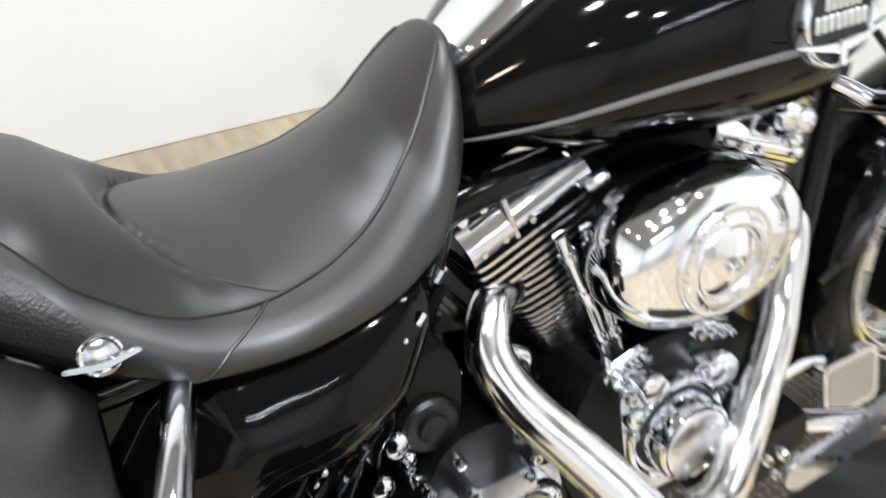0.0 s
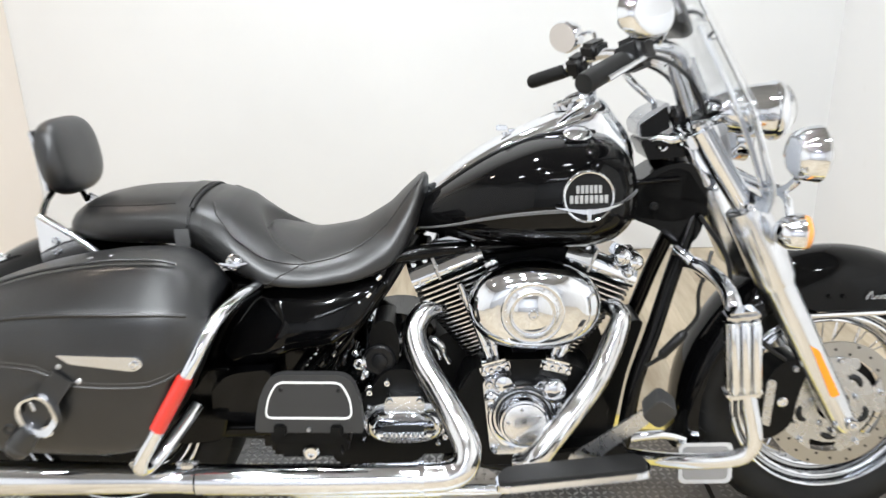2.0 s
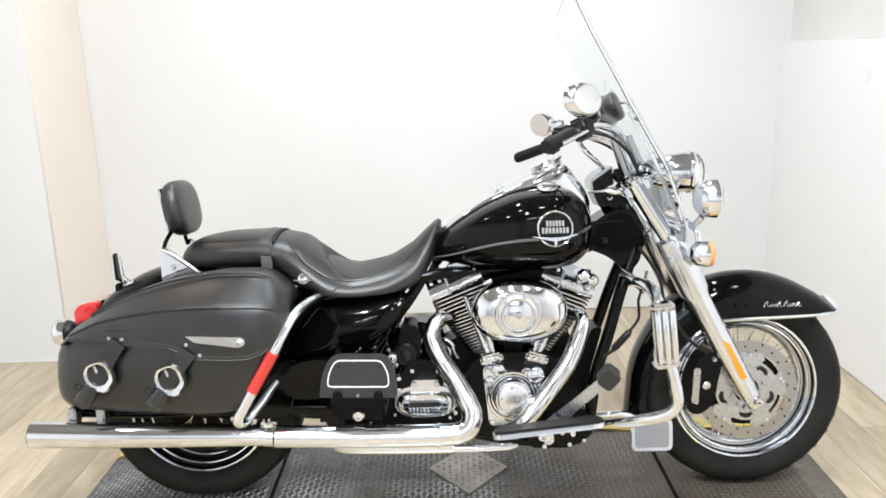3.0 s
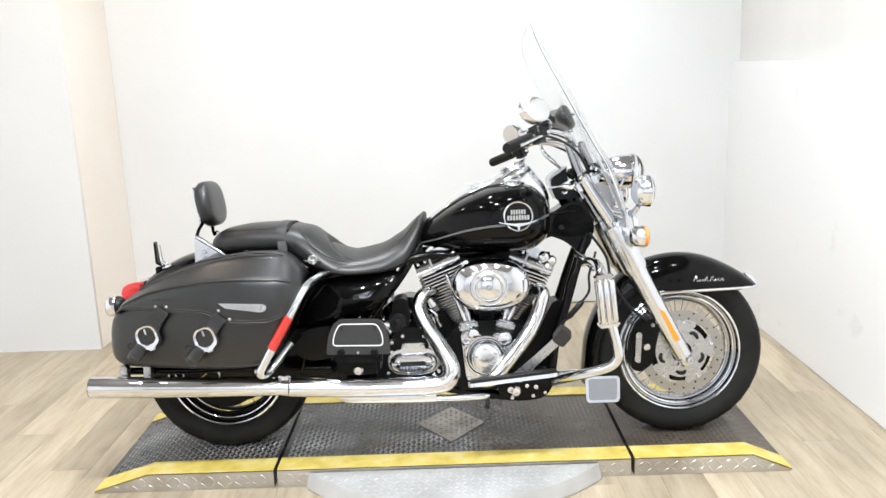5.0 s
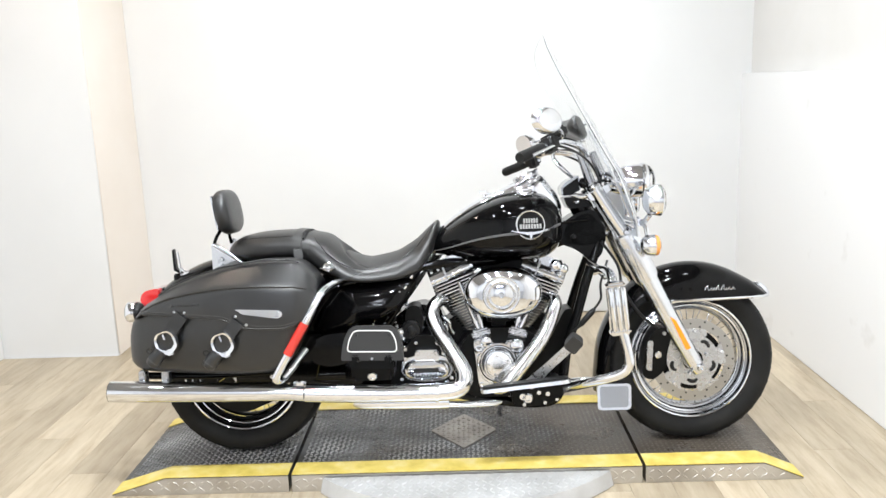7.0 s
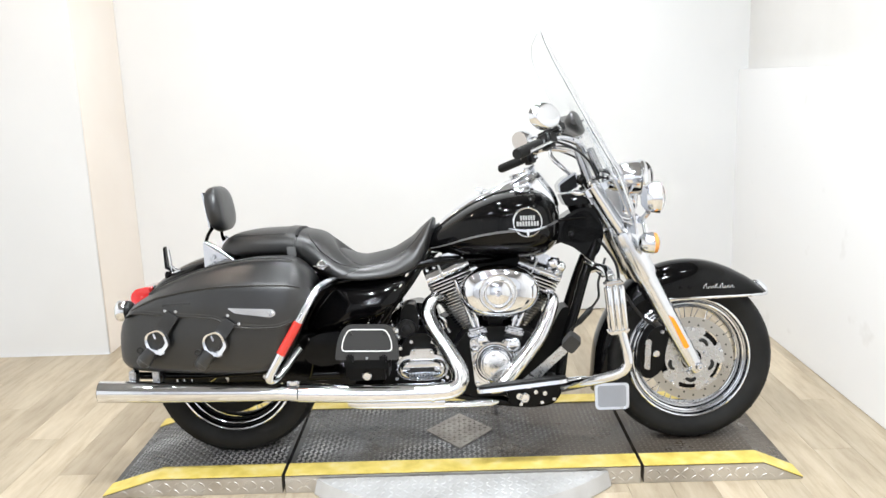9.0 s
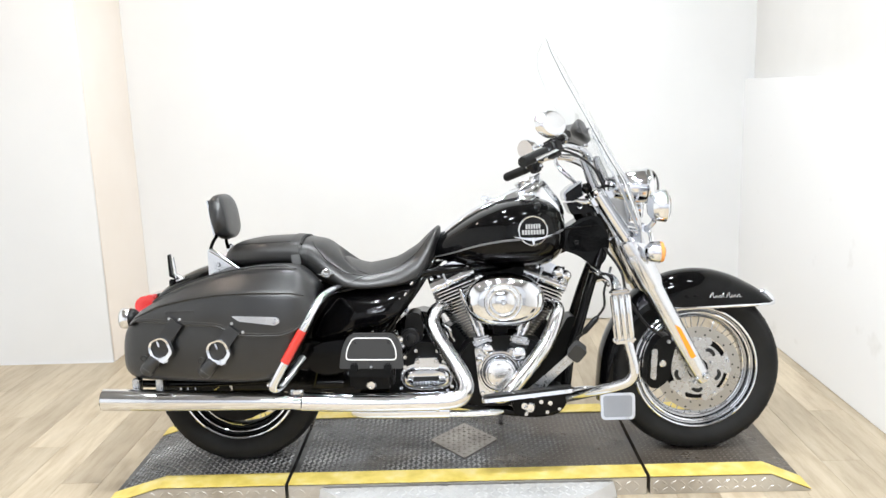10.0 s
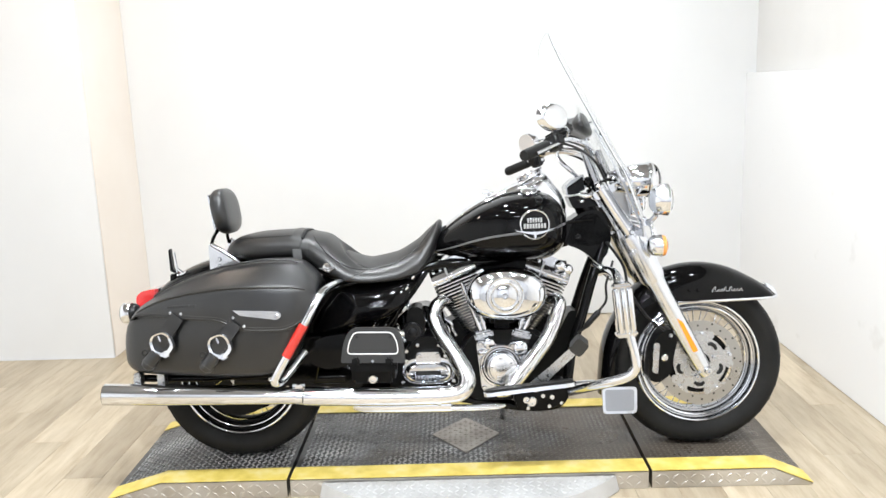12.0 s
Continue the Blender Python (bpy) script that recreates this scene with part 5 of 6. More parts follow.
part("bolt", bolt((0.183, -0.385, 0.352), 0.008), "chrome", guard)

# ---- frame, side cover, swingarm ----
for s in (-1, 1):
    part("frame_tube", tube([(1.292, s * 0.03, 0.77), (1.272, s * 0.045, 0.71), (1.225, s * 0.07, 0.58), (1.19, s * 0.085, 0.47), (1.152, s * 0.1, 0.36), (1.12, s * 0.11, 0.2), (1.05, s * 0.11, 0.165), (0.9, s * 0.11, 0.178), (0.74, s * 0.11, 0.21)], 0.017, 12), "frame", bike)
    part("frame_tube", tube([(0.69, s * 0.07, 0.69), (0.63, s * 0.12, 0.6), (0.545, s * 0.14, 0.49), (0.5, s * 0.14, 0.4)], 0.014, 12), "frame", bike)
    part("frame_tube", tube([(0.655, s * 0.085, 0.68), (0.575, s * 0.135, 0.56), (0.48, s * 0.145, 0.46), (0.42, s * 0.145, 0.38)], 0.016, 12), "frame", bike)
    part("frame_rail", tube([(1.2, s * 0.04, 0.74), (0.95, s * 0.06, 0.67), (0.7, s * 0.1, 0.66), (0.4, s * 0.13, 0.61), (0.1, s * 0.13, 0.6)], 0.016, 12), "frame", bike)
    part("swingarm", tube([(0.48, s * 0.12, 0.29), (0.25, s * 0.125, 0.29), (0.0, s * 0.13, 0.293)], 0.024, 12), "frame", bike)
    part("shock", tube([(0.06, s * 0.15, 0.32), (0.22, s * 0.15, 0.56)], 0.024, 14, 2), "frame", bike)
# Black block added so the gap beside the front header stays dark
part("regulator_housing", prism(rounded([(1.155, 0.48), (1.112, 0.4), (1.075, 0.33), (1.075, 0.23), (1.125, 0.22), (1.15, 0.36), (1.185, 0.48)], 0.015, 3), -0.03, 0.08, 0.01, 2), "engine_black", bike, "black block added to darken the gap between the downtubes")
part("steering_neck", tube([(1.205, 0, 0.88), (1.27, 0, 0.72)], 0.038, 20, 2), "frame", bike)
part("neck_cover", prism(rounded([(1.135, 0.775), (1.165, 0.8), (1.2, 0.822), (1.24, 0.83), (1.268, 0.826), (1.295, 0.77), (1.3, 0.715), (1.22, 0.705), (1.14, 0.72)], 0.014, 4), -0.06, 0.06, 0.012, 3), "paint", bike, "gloss black cover behind the fork")
part("cover_stud", bolt((1.187, -0.06, 0.74), 0.009, h=0.006, n=14), "plastic", bike)
part("cover_rib", tube([(1.15, -0.058, 0.79), (1.19, -0.063, 0.794), (1.235, -0.06, 0.796)], 0.006, 10, 4), "paint", bike)
part("cover_latch", tube([(1.235, -0.065, 0.868), (1.25, -0.075, 0.86), (1.258, -0.08, 0.838)], [0.007, 0.007, 0.005], 10, 3), "chrome", bike)
part("neck_gusset", prism(rounded([(1.14, 0.715), (1.165, 0.785), (1.21, 0.815), (1.25, 0.82), (1.302, 0.745), (1.285, 0.675), (1.245, 0.635), (1.232, 0.665), (1.19, 0.695)], 0.014, 4), -0.06, 0.06, 0.02, 4), "frame", bike, "black fork yoke cover")
sc = [(0.262, 0.455), (0.3, 0.52), (0.36, 0.598), (0.45, 0.618), (0.6, 0.624), (0.64, 0.61), (0.585, 0.53), (0.53, 0.488), (0.44, 0.478), (0.33, 0.432), (0.28, 0.43)]
sc_r = rounded(sc, 0.025, 5)
rings = [[(0.44 + (a - 0.44) * k, y + (0.4 * max(0.0, b - 0.53) + 0.35 * max(0.0, 0.4 - a)) * k, 0.535 + (b - 0.535) * k) for a, b in sc_r] for k, y in ((0.98, -0.1), (1.0, -0.13), (1.0, -0.155), (0.985, -0.168), (0.95, -0.178), (0.88, -0.186), (0.75, -0.193), (0.5, -0.2), (0.2, -0.203))]
side_cover = part("side_cover", skin(rings), "paint", bike, "gloss black side cover", angle=50)
part("under_seat_cover", prism(rounded([(0.2, 0.56), (0.3, 0.64), (0.6, 0.645), (0.615, 0.63), (0.55, 0.53), (0.48, 0.42), (0.2, 0.42)], 0.02, 3), -0.13, 0.1, 0.012, 2), "frame", bike)
part("reservoir_cover", prism(rounded([(0.276, 0.352), (0.28, 0.425), (0.33, 0.446), (0.4, 0.452), (0.4, 0.345), (0.33, 0.335)], 0.014, 4), -0.205, -0.1, 0.016, 4), "paint", bike, "gloss black cover beside the passenger board")
part("battery_tray", rbox((0.36, 0, 0.38), (0.26, 0.24, 0.16), 0.02, 2), "engine_black", bike)
part("swing_pivot", rbox((0.44, -0.06, 0.3), (0.16, 0.2, 0.14), 0.02, 2), "frame", bike)
# Two black fillers added to darken the gaps under bag and frame
part("fender_strut", prism(rounded([(-0.22, 0.316), (0.05, 0.298), (0.18, 0.272), (0.28, 0.272), (0.32, 0.44), (-0.2, 0.44)], 0.02, 2), -0.165, -0.14, 0.004, 1), "frame", bike)
part("under_frame", prism(rounded([(0.22, 0.27), (0.26, 0.45), (0.6, 0.45), (0.62, 0.225), (0.5, 0.235), (0.3, 0.25)], 0.02, 3), -0.1, 0.1, 0.01, 2), "frame", bike)
part("hinge_cap", bolt((0.49, -0.298, 0.322), 0.016, h=0.012, n=20), "chrome", bike)
part("pivot_cap", bolt((0.479, -0.165, 0.317), 0.017, h=0.014, n=24), "chrome", bike)

# ---- engine ----
engine = part("crankcase", prism(rounded([(0.8, 0.2), (1.05, 0.2), (1.1, 0.3), (1.06, 0.4), (0.99, 0.44), (0.84, 0.44), (0.78, 0.4), (0.76, 0.3)], 0.03, 4), -0.145, 0.14, 0.012, 2), "engine_black", bike, "black crankcase of a V-twin engine")


def fin(w, d, z, t, r=0.02):
    """One cooling fin: dark plate with a bright worn edge."""
    out = rounded([(-w / 2, -d / 2), (w / 2, -d / 2), (w / 2, d / 2), (-w / 2, d / 2)], r, 3)
    bm = prism(out, z - t / 2, z + t / 2, plane="xy")
    for f in bm.faces:
        f.material_index = 1 if abs(f.normal.z) < 0.5 else 0
    bm.normal_update()
    for f in bm.faces:
        f.material_index = 1 if abs(f.normal.z) < 0.5 else 0
    return bm


def cylinder_bank(base, lean):
    """A finned cylinder with its head and chrome rocker box, leaning by so many degrees."""
    P = Matrix.Translation((base[0], -0.012, base[1])) @ pose(0, 0, 0, 0, lean, 0) @ Matrix.Diagonal((1, 0.84, 1, 1))
    cyl = part("cylinder", moved(tube([(0, 0, -0.02), (0, 0, 0.09), (0, 0, 0.2)], [0.03, 0.038, 0.052], 28, 2), P), "engine_black", bike, "finned black cylinder")
    for k in range(15):
        z = 0.008 + k * 0.0104
        w = 0.07 + 0.07 * min(1, k / 11)
        part("cooling_fin", moved(fin(w, 0.15 + 0.06 * min(1, k / 9), z, 0.0028, w * 0.42), P), ["engine_black", "fin_edge"], cyl)
    head = part("cylinder_head", moved(rbox((0, 0, 0.19), (0.13, 0.17, 0.05), 0.01, 2), P), "engine_black", cyl)
    for k in range(4):
        part("cooling_fin", moved(fin(0.16, 0.222, 0.167 + k * 0.0115, 0.0036, 0.02), P), ["engine_black", "fin_edge"], head)
    face = rounded([(-0.11, 0.209), (-0.12, 0.222), (-0.118, 0.234), (-0.098, 0.256), (-0.078, 0.266), (0.085, 0.266), (0.1, 0.24), (0.1, 0.209)], [0.004, 0.01, 0.02, 0.03, 0.02, 0.02, 0.02, 0.004], 6)
    box = part("rocker_box", moved(prism(face, -0.076, -0.023, 0.006, 3, "yz"), P), "chrome", cyl, "chrome two-piece rocker box")
    face = rounded([(-0.106, 0.209), (-0.117, 0.222), (-0.115, 0.232), (-0.096, 0.249), (-0.078, 0.253), (0.085, 0.253), (0.1, 0.235), (0.1, 0.209)], [0.004, 0.01, 0.02, 0.025, 0.02, 0.02, 0.02, 0.004], 6)
    part("rocker_box_front", moved(prism(face, -0.017, 0.08, 0.007, 3, "yz"), P), "chrome", box)
    part("rocker_joint", moved(prism(rounded([(-0.023, 0.209), (-0.017, 0.209), (-0.015, 0.262), (-0.021, 0.262)], 0.002, 2), -0.114, 0.08, 0.001, 1), P), "satin", box)
    cap = [(-0.06, 0.248), (0.066, 0.246), (0.07, 0.262), (0.045, 0.28), (0.005, 0.286), (-0.045, 0.28), (-0.066, 0.264)]
    part("rocker_cover", moved(prism(rounded(cap, 0.014, 4), -0.082, 0.08, 0.012, 4), P), "chrome", box)
    part("cover_gasket", moved(prism([(-0.06, 0.2475), (0.066, 0.2475), (0.066, 0.2505), (-0.06, 0.2505)], -0.106, 0.07), P), "hole", box)
    for x in (-0.062, -0.036, 0.03, 0.066):
        part("bolt", moved(bolt((x, -0.092, 0.241 if x > 0 else 0.249), 0.009, "z", 0.013, 1, 12), P), "chrome", box)
    for x in (-0.062, -0.035, 0.0, 0.062):
        part("bolt", moved(bolt((x, -0.112, 0.222), 0.0048, "y", 0.009, -1, 8), P), "chrome", box)
    return cyl


cylinder_bank((0.836, 0.415), -21)
cylinder_bank((0.985, 0.412), 22)
for x, y, z in ((0.846, -0.092, 0.632), (0.853, -0.126, 0.622)):
    part("plug_cap", tube([(x - 0.012, y, z - 0.008), (x - 0.006, y, z - 0.004), (x + 0.012, y - 0.004, z + 0.006), (x + 0.016, y - 0.005, z + 0.008)], [0.008, 0.0115, 0.0115, 0.007], 14, 2), "slider", bike, "pale metal plug cap")
for x0, z0, x1, z1 in ((0.844, 0.428, 0.782, 0.6), (0.858, 0.43, 0.815, 0.6), (0.972, 0.428, 1.022, 0.6), (0.986, 0.425, 1.06, 0.59)):
    rod = part("pushrod_tube", tube([(x0, -0.124, z0), (x1, -0.121, z1)], 0.0078, 14, 1), "chrome", bike, "chrome pushrod tube")
    d = Vector((x1 - x0, 0.003, z1 - z0)).normalized()
    for q in (0.03, 0.095, 0.15):
        p = Vector((x0, -0.124, z0)) + d * q
        part("collar", tube([p, p + d * 0.008], 0.0108, 12, 1), "chrome", rod)
cc = [(0.84, 0.238), (0.834, 0.305), (0.824, 0.405), (0.878, 0.414), (0.893, 0.392), (0.902, 0.38), (0.925, 0.381), (0.94, 0.402), (0.987, 0.398), (0.993, 0.35), (0.965, 0.29), (0.935, 0.238)]
cover = part("cam_cover", prism(rounded(cc, 0.014, 3), -0.17, -0.13, 0.014, 4), "slider", bike, "chrome cam cover")
for x, z in ((0.838, 0.398), (0.87, 0.4), (0.945, 0.39), (0.978, 0.386), (0.983, 0.352), (0.842, 0.345), (0.848, 0.25), (0.97, 0.3)):
    part("bolt", bolt((x, -0.169, z), 0.0085, h=0.01, n=10), "chrome", cover)
for x, z, r in ((0.972, 0.38, 0.026), (0.868, 0.4, 0.02), (0.842, 0.37, 0.014)):
    part("cover_boss", lathe([(r, 0.0), (r, -0.008), (r * 0.85, -0.013), (r * 0.5, -0.0155), (0.001, -0.017)], (x, -0.168, z), "y", 28), "chrome", cover)
part("timer_surround", lathe([(0.074, 0.02), (0.074, -0.004), (0.071, -0.009), (0.066, -0.009), (0.062, -0.004), (0.062, 0.01)], (0.908, -0.168, 0.322), "y", 48), "chrome", cover)
part("timer_ring", lathe([(0.057, 0.02), (0.057, -0.003), (0.055, -0.004), (0.052, -0.003)], (0.908, -0.17, 0.322), "y", 36), "hole", cover)
timer = part("timer_cover", lathe([(0.053, 0.0), (0.053, -0.03), (0.05, -0.036), (0.046, -0.037), (0.044, -0.034), (0.042, -0.034), (0.04, -0.036), (0.003, -0.037)], (0.908, -0.17, 0.324), "y", 40), "chrome", cover, "round bright timer cover")
part("timer_face", lathe([(0.044, 0.0), (0.044, -0.002), (0.042, -0.0035), (0.0005, -0.0035)], (0.908, -0.2055, 0.324), "y", 40), "spun", timer, "spun metal face")
for k in range(5):
    a = 2 * math.pi * k / 5 + 0.5
    part("bolt", bolt((0.908 + 0.034 * math.cos(a), -0.2088, 0.324 + 0.034 * math.sin(a)), 0.0045, h=0.002), "slider", timer)
for x, lean in ((0.852, -14), (0.978, 16)):
    lift = part("lifter_block", moved(rbox((0, 0, 0), (0.064, 0.05, 0.03), 0.007, 3), Matrix.Translation((x, -0.128, 0.422)) @ pose(0, 0, 0, 0, lean, 0)), "chrome", bike)
    for dx in (-0.024, -0.008, 0.008, 0.024):
        part("bolt", bolt((x + dx, -0.152, 0.421 - dx * math.tan(radians(lean))), 0.0062, h=0.008), "chrome", lift)
    part("gasket", moved(rbox((0, 0, -0.016), (0.06, 0.04, 0.012), 0.002, 1), Matrix.Translation((x, -0.128, 0.42)) @ pose(0, 0, 0, 0, lean, 0)), "hole", lift)

# air cleaner: chrome oval with a round insert
rings = []
for k, y in ((0.9, -0.13), (0.97, -0.135), (1.0, -0.15), (0.995, -0.168), (0.97, -0.182), (0.92, -0.193), (0.84, -0.201), (0.74, -0.207), (0.6, -0.211)):
    rings.append([(x, y, z) for x, z in oval(0.93, 0.563, 0.1335 * k, 0.0895 * k, 56, 2.15)])
ac = part("air_cleaner", skin(rings), "chrome", bike, "oval chrome air cleaner cover", angle=50)
part("insert_ring", lathe([(0.063, 0.006), (0.063, -0.002), (0.0605, -0.0045), (0.058, -0.0035), (0.0465, -0.0065), (0.0445, -0.009), (0.042, -0.0085), (0.0405, -0.005)], (0.922, -0.212, 0.564), "y", 56), "slider", ac, "satin ring with faint raised marks")
for k in range(30):
    b = 2 * math.pi * (k + 0.5) / 30
    if k % 15 not in (6, 7):
        part("raised_mark", moved(rbox((0, 0, 0), (0.0028, 0.0008, 0.006), 0.0003, 1), Matrix.Translation((0.922 + 0.0522 * math.cos(b), -0.2171, 0.564 + 0.0522 * math.sin(b))) @ pose(0, 0, 0, 0, 90 - math.degrees(b), 0)), "slider", ac, smooth=False)
part("insert_dome", lathe([(0.041, 0.0), (0.04, -0.003), (0.03, -0.007), (0.012, -0.01), (0.002, -0.0105)], (0.922, -0.213, 0.564), "y", 40), "chrome", ac)
part("insert_bolt", bolt((0.922, -0.222, 0.564), 0.01, h=0.008, n=20), "chrome", ac)
part("backplate", prism(oval(0.931, 0.563, 0.112, 0.078, 40), -0.131, -0.08, 0.004, 1), "engine_black", ac)
part("intake", rbox((0.915, -0.04, 0.56), (0.09, 0.09, 0.07), 0.015, 2), "engine_black", bike)
# Black filler added to darken the gap under the tank
part("coil_block", prism(rounded([(0.8, 0.6), (0.84, 0.668), (1.06, 0.668), (1.1, 0.6), (1.0, 0.5), (0.86, 0.5)], 0.02, 3), -0.07, 0.12, 0.01, 2), "engine_black", bike)
part("crosspiece", rbox((0.915, -0.06, 0.465), (0.08, 0.12, 0.05), 0.015, 2), "engine_black", bike)

# gearbox and its bright side cover
gear = part("gearbox", prism(rounded([(0.53, 0.23), (0.77, 0.23), (0.765, 0.28), (0.742, 0.325), (0.69, 0.425), (0.622, 0.425), (0.585, 0.365), (0.54, 0.33)], 0.025, 3), -0.15, 0.1, 0.012, 2), "engine_black", bike, "black gearbox housing")
low = oval(0.663, 0.309, 0.079, 0.0365, 40, 2.6)
part("cover_gasket", prism(oval(0.663, 0.31, 0.089, 0.046, 40, 2.6), -0.16, -0.14, 0.004, 2), "slider", gear)
gcov = part("gearbox_cover", skin([[(0.663 + (x - 0.663) * k, y, 0.309 + (z - 0.309) * k) for x, z in low] for k, y in ((1.0, -0.14), (1.0, -0.172), (0.97, -0.181), (0.9, -0.187), (0.82, -0.19), (0.78, -0.1875), (0.4, -0.188), (0.05, -0.188))]), "chrome", gear, "chrome oval gearbox side cover")
up = rounded([(0.62, 0.338), (0.706, 0.338), (0.702, 0.378), (0.626, 0.378)], 0.01, 4)
part("cover_top", prism(up, -0.182, -0.14, 0.009, 4), "slider", gcov)
part("cover_window", prism(rounded([(0.618, 0.303), (0.704, 0.303), (0.704, 0.317), (0.618, 0.317)], 0.006, 2), -0.1895, -0.186), "hole", gcov)
for k in range(9):
    part("letter_bar", rbox((0.621 + 0.0098 * k, -0.1895, 0.294), (0.006, 0.002, 0.011)), "satin", gcov, smooth=False)
for x, z in ((0.634, 0.368), (0.695, 0.368)):
    part("bolt", bolt((x, -0.181, z), 0.0075, h=0.008, n=12), "chrome", gcov)
for x, z in ((0.628, 0.399), (0.7, 0.397), (0.591, 0.378), (0.575, 0.273), (0.746, 0.275), (0.731, 0.262), (0.742, 0.3), (0.578, 0.305), (0.59, 0.345), (0.72, 0.36)):
    part("bolt", bolt((x, -0.15, z), 0.0078, h=0.013, n=12), "chrome", gear)
part("rear_case", prism(rounded([(0.53, 0.36), (0.545, 0.46), (0.59, 0.5), (0.645, 0.508), (0.7, 0.5), (0.73, 0.45), (0.75, 0.36)], 0.02, 3), 0.0, 0.1, 0.01, 2), "frame", gear)
# Chrome specks added as glints on the black frame tubes
spark = random.Random(11)
for k in range(12):
    q = k / 11
    x, z = 0.58 - 0.115 * q + spark.uniform(-0.008, 0.008), 0.578 - 0.13 * q + spark.uniform(-0.006, 0.006)
    r = spark.uniform(0.0028, 0.0052)
    part("loom_stud", lathe([(r, 0.006), (r, -0.002), (r * 0.6, -0.005), (0.0005, -0.006)], (x, -0.169, z), "y", 12), "chrome", bike)
part("mud_flap", prism(rounded([(0.575, 0.44), (0.59, 0.505), (0.65, 0.518), (0.715, 0.5), (0.72, 0.48), (0.65, 0.495), (0.61, 0.485), (0.595, 0.43)], 0.012, 4), -0.06, 0.06, 0.008, 3), "frame", bike)
part("starter_body", prism(rounded([(0.59, 0.42), (0.592, 0.5), (0.61, 0.525), (0.645, 0.52), (0.655, 0.48), (0.65, 0.42)], 0.014, 3), -0.125, -0.02, 0.008, 2), "engine_black", bike)
for k, (x0, z0, x1, z1) in enumerate(((0.632, 0.61, 0.47, 0.425), (0.62, 0.59, 0.5, 0.43), (0.6, 0.585, 0.455, 0.43), (0.56, 0.51, 0.54, 0.44))):
    mx, mz = (x0 + x1) / 2, (z0 + z1) / 2
    part("loom", tube([(x0, -0.15, z0), (mx + 0.01, -0.16, mz + 0.012), (mx - 0.006, -0.158, mz - 0.014), (x1, -0.155, z1)], 0.0075 - 0.001 * k, 8, 5), "frame", bike)
# More small chrome bits added as glints on the tubes
for x, z, r in ((0.622, 0.628, 0.006), (0.6, 0.592, 0.005), (0.575, 0.558, 0.006), (0.545, 0.515, 0.007), (0.525, 0.47, 0.006), (0.5, 0.445, 0.008), (0.565, 0.53, 0.004), (0.535, 0.49, 0.004)):
    part("loom_clip", tube([(x - 0.004, -0.166, z - 0.004), (x + 0.004, -0.166, z + 0.005)], r * 0.75, 8, 1), "chrome", bike)
for x, z, r in ((0.572, 0.432, 0.017), (0.56, 0.45, 0.009), (0.582, 0.41, 0.0105), (0.588, 0.376, 0.0115), (0.55, 0.385, 0.016), (0.628, 0.392, 0.009), (0.597, 0.526, 0.008), (0.655, 0.475, 0.007), (0.65, 0.442, 0.007)):
    part("chrome_cap", lathe([(r, 0.04), (r, -0.004), (r * 0.92, -0.009), (r * 0.8, -0.012), (r * 0.78, -0.01), (r * 0.45, -0.0135), (0.001, -0.015)], (x, -0.125 if r > 0.01 else -0.105, z), "y", 20), "chrome", gear)
# Black filler added to darken the gap behind the rear header
part("rear_engine_case", prism(rounded([(0.7, 0.25), (0.715, 0.44), (0.755, 0.465), (0.8, 0.48), (0.83, 0.42), (0.82, 0.25)], 0.015, 3), -0.04, 0.1, 0.01, 2), "engine_black", bike)
part("hose_clip", tube([(0.708, -0.1, 0.47), (0.725, -0.112, 0.474), (0.742, -0.112, 0.46), (0.748, -0.105, 0.435), (0.757, -0.1, 0.418)], [0.006, 0.0075, 0.0075, 0.006, 0.007], 12, 4), "chrome", bike, "bright hose fitting behind the header")
part("hose_clip", tube([(0.716, -0.1, 0.452), (0.73, -0.11, 0.45), (0.737, -0.108, 0.43)], 0.0045, 10, 4), "chrome", bike)
# Black block added where the open V between the cylinders is only dark
part("inner_case", prism(rounded([(0.76, 0.25), (0.79, 0.44), (0.82, 0.56), (1.03, 0.56), (1.1, 0.44), (1.12, 0.3), (1.1, 0.2), (0.8, 0.2)], 0.03, 3), 0.0, 0.15, 0.01, 2), "engine_black", bike)
part("starter", lathe([(0.03, -0.05), (0.036, -0.04), (0.036, 0.05), (0.03, 0.06)], (0.615, -0.06, 0.437), "y", 24), "engine_black", bike)
part("starter_cap", lathe([(0.033, 0.01), (0.033, -0.004), (0.029, -0.008), (0.017, -0.008), (0.016, -0.013), (0.008, -0.015), (0.001, -0.0155)], (0.612, -0.128, 0.438), "y", 28), "plastic", bike, "round black starter end cap")
part("oil_line_bolt", bolt((0.577, -0.135, 0.408), 0.006, h=0.015, n=12), "chrome", bike)

# ---- exhaust ----
header = part("rear_header", tube([(0.765, -0.06, 0.515), (0.736, -0.085, 0.536), (0.703, -0.108, 0.53), (0.686, -0.13, 0.496), (0.7, -0.162, 0.45), (0.735, -0.205, 0.402), (0.77, -0.25, 0.352), (0.789, -0.28, 0.314), (0.782, -0.296, 0.282), (0.752, -0.3, 0.266), (0.7, -0.3, 0.262)], [0.02, 0.0215, 0.0235, 0.0255, 0.0265, 0.0275, 0.0285, 0.0285, 0.0285, 0.0285, 0.0285], 24), "header_chrome", bike, "chrome rear exhaust header")
part("heat_shield", tube([(0.7, -0.3, 0.262), (0.5, -0.308, 0.266), (0.272, -0.318, 0.277)], 0.0295, 22, 4), "chrome", header, "long chrome heat shield")
part("shield_clamp", tube([(0.705, -0.3, 0.262), (0.695, -0.3, 0.262)], 0.0325, 22, 1), "chrome", header)
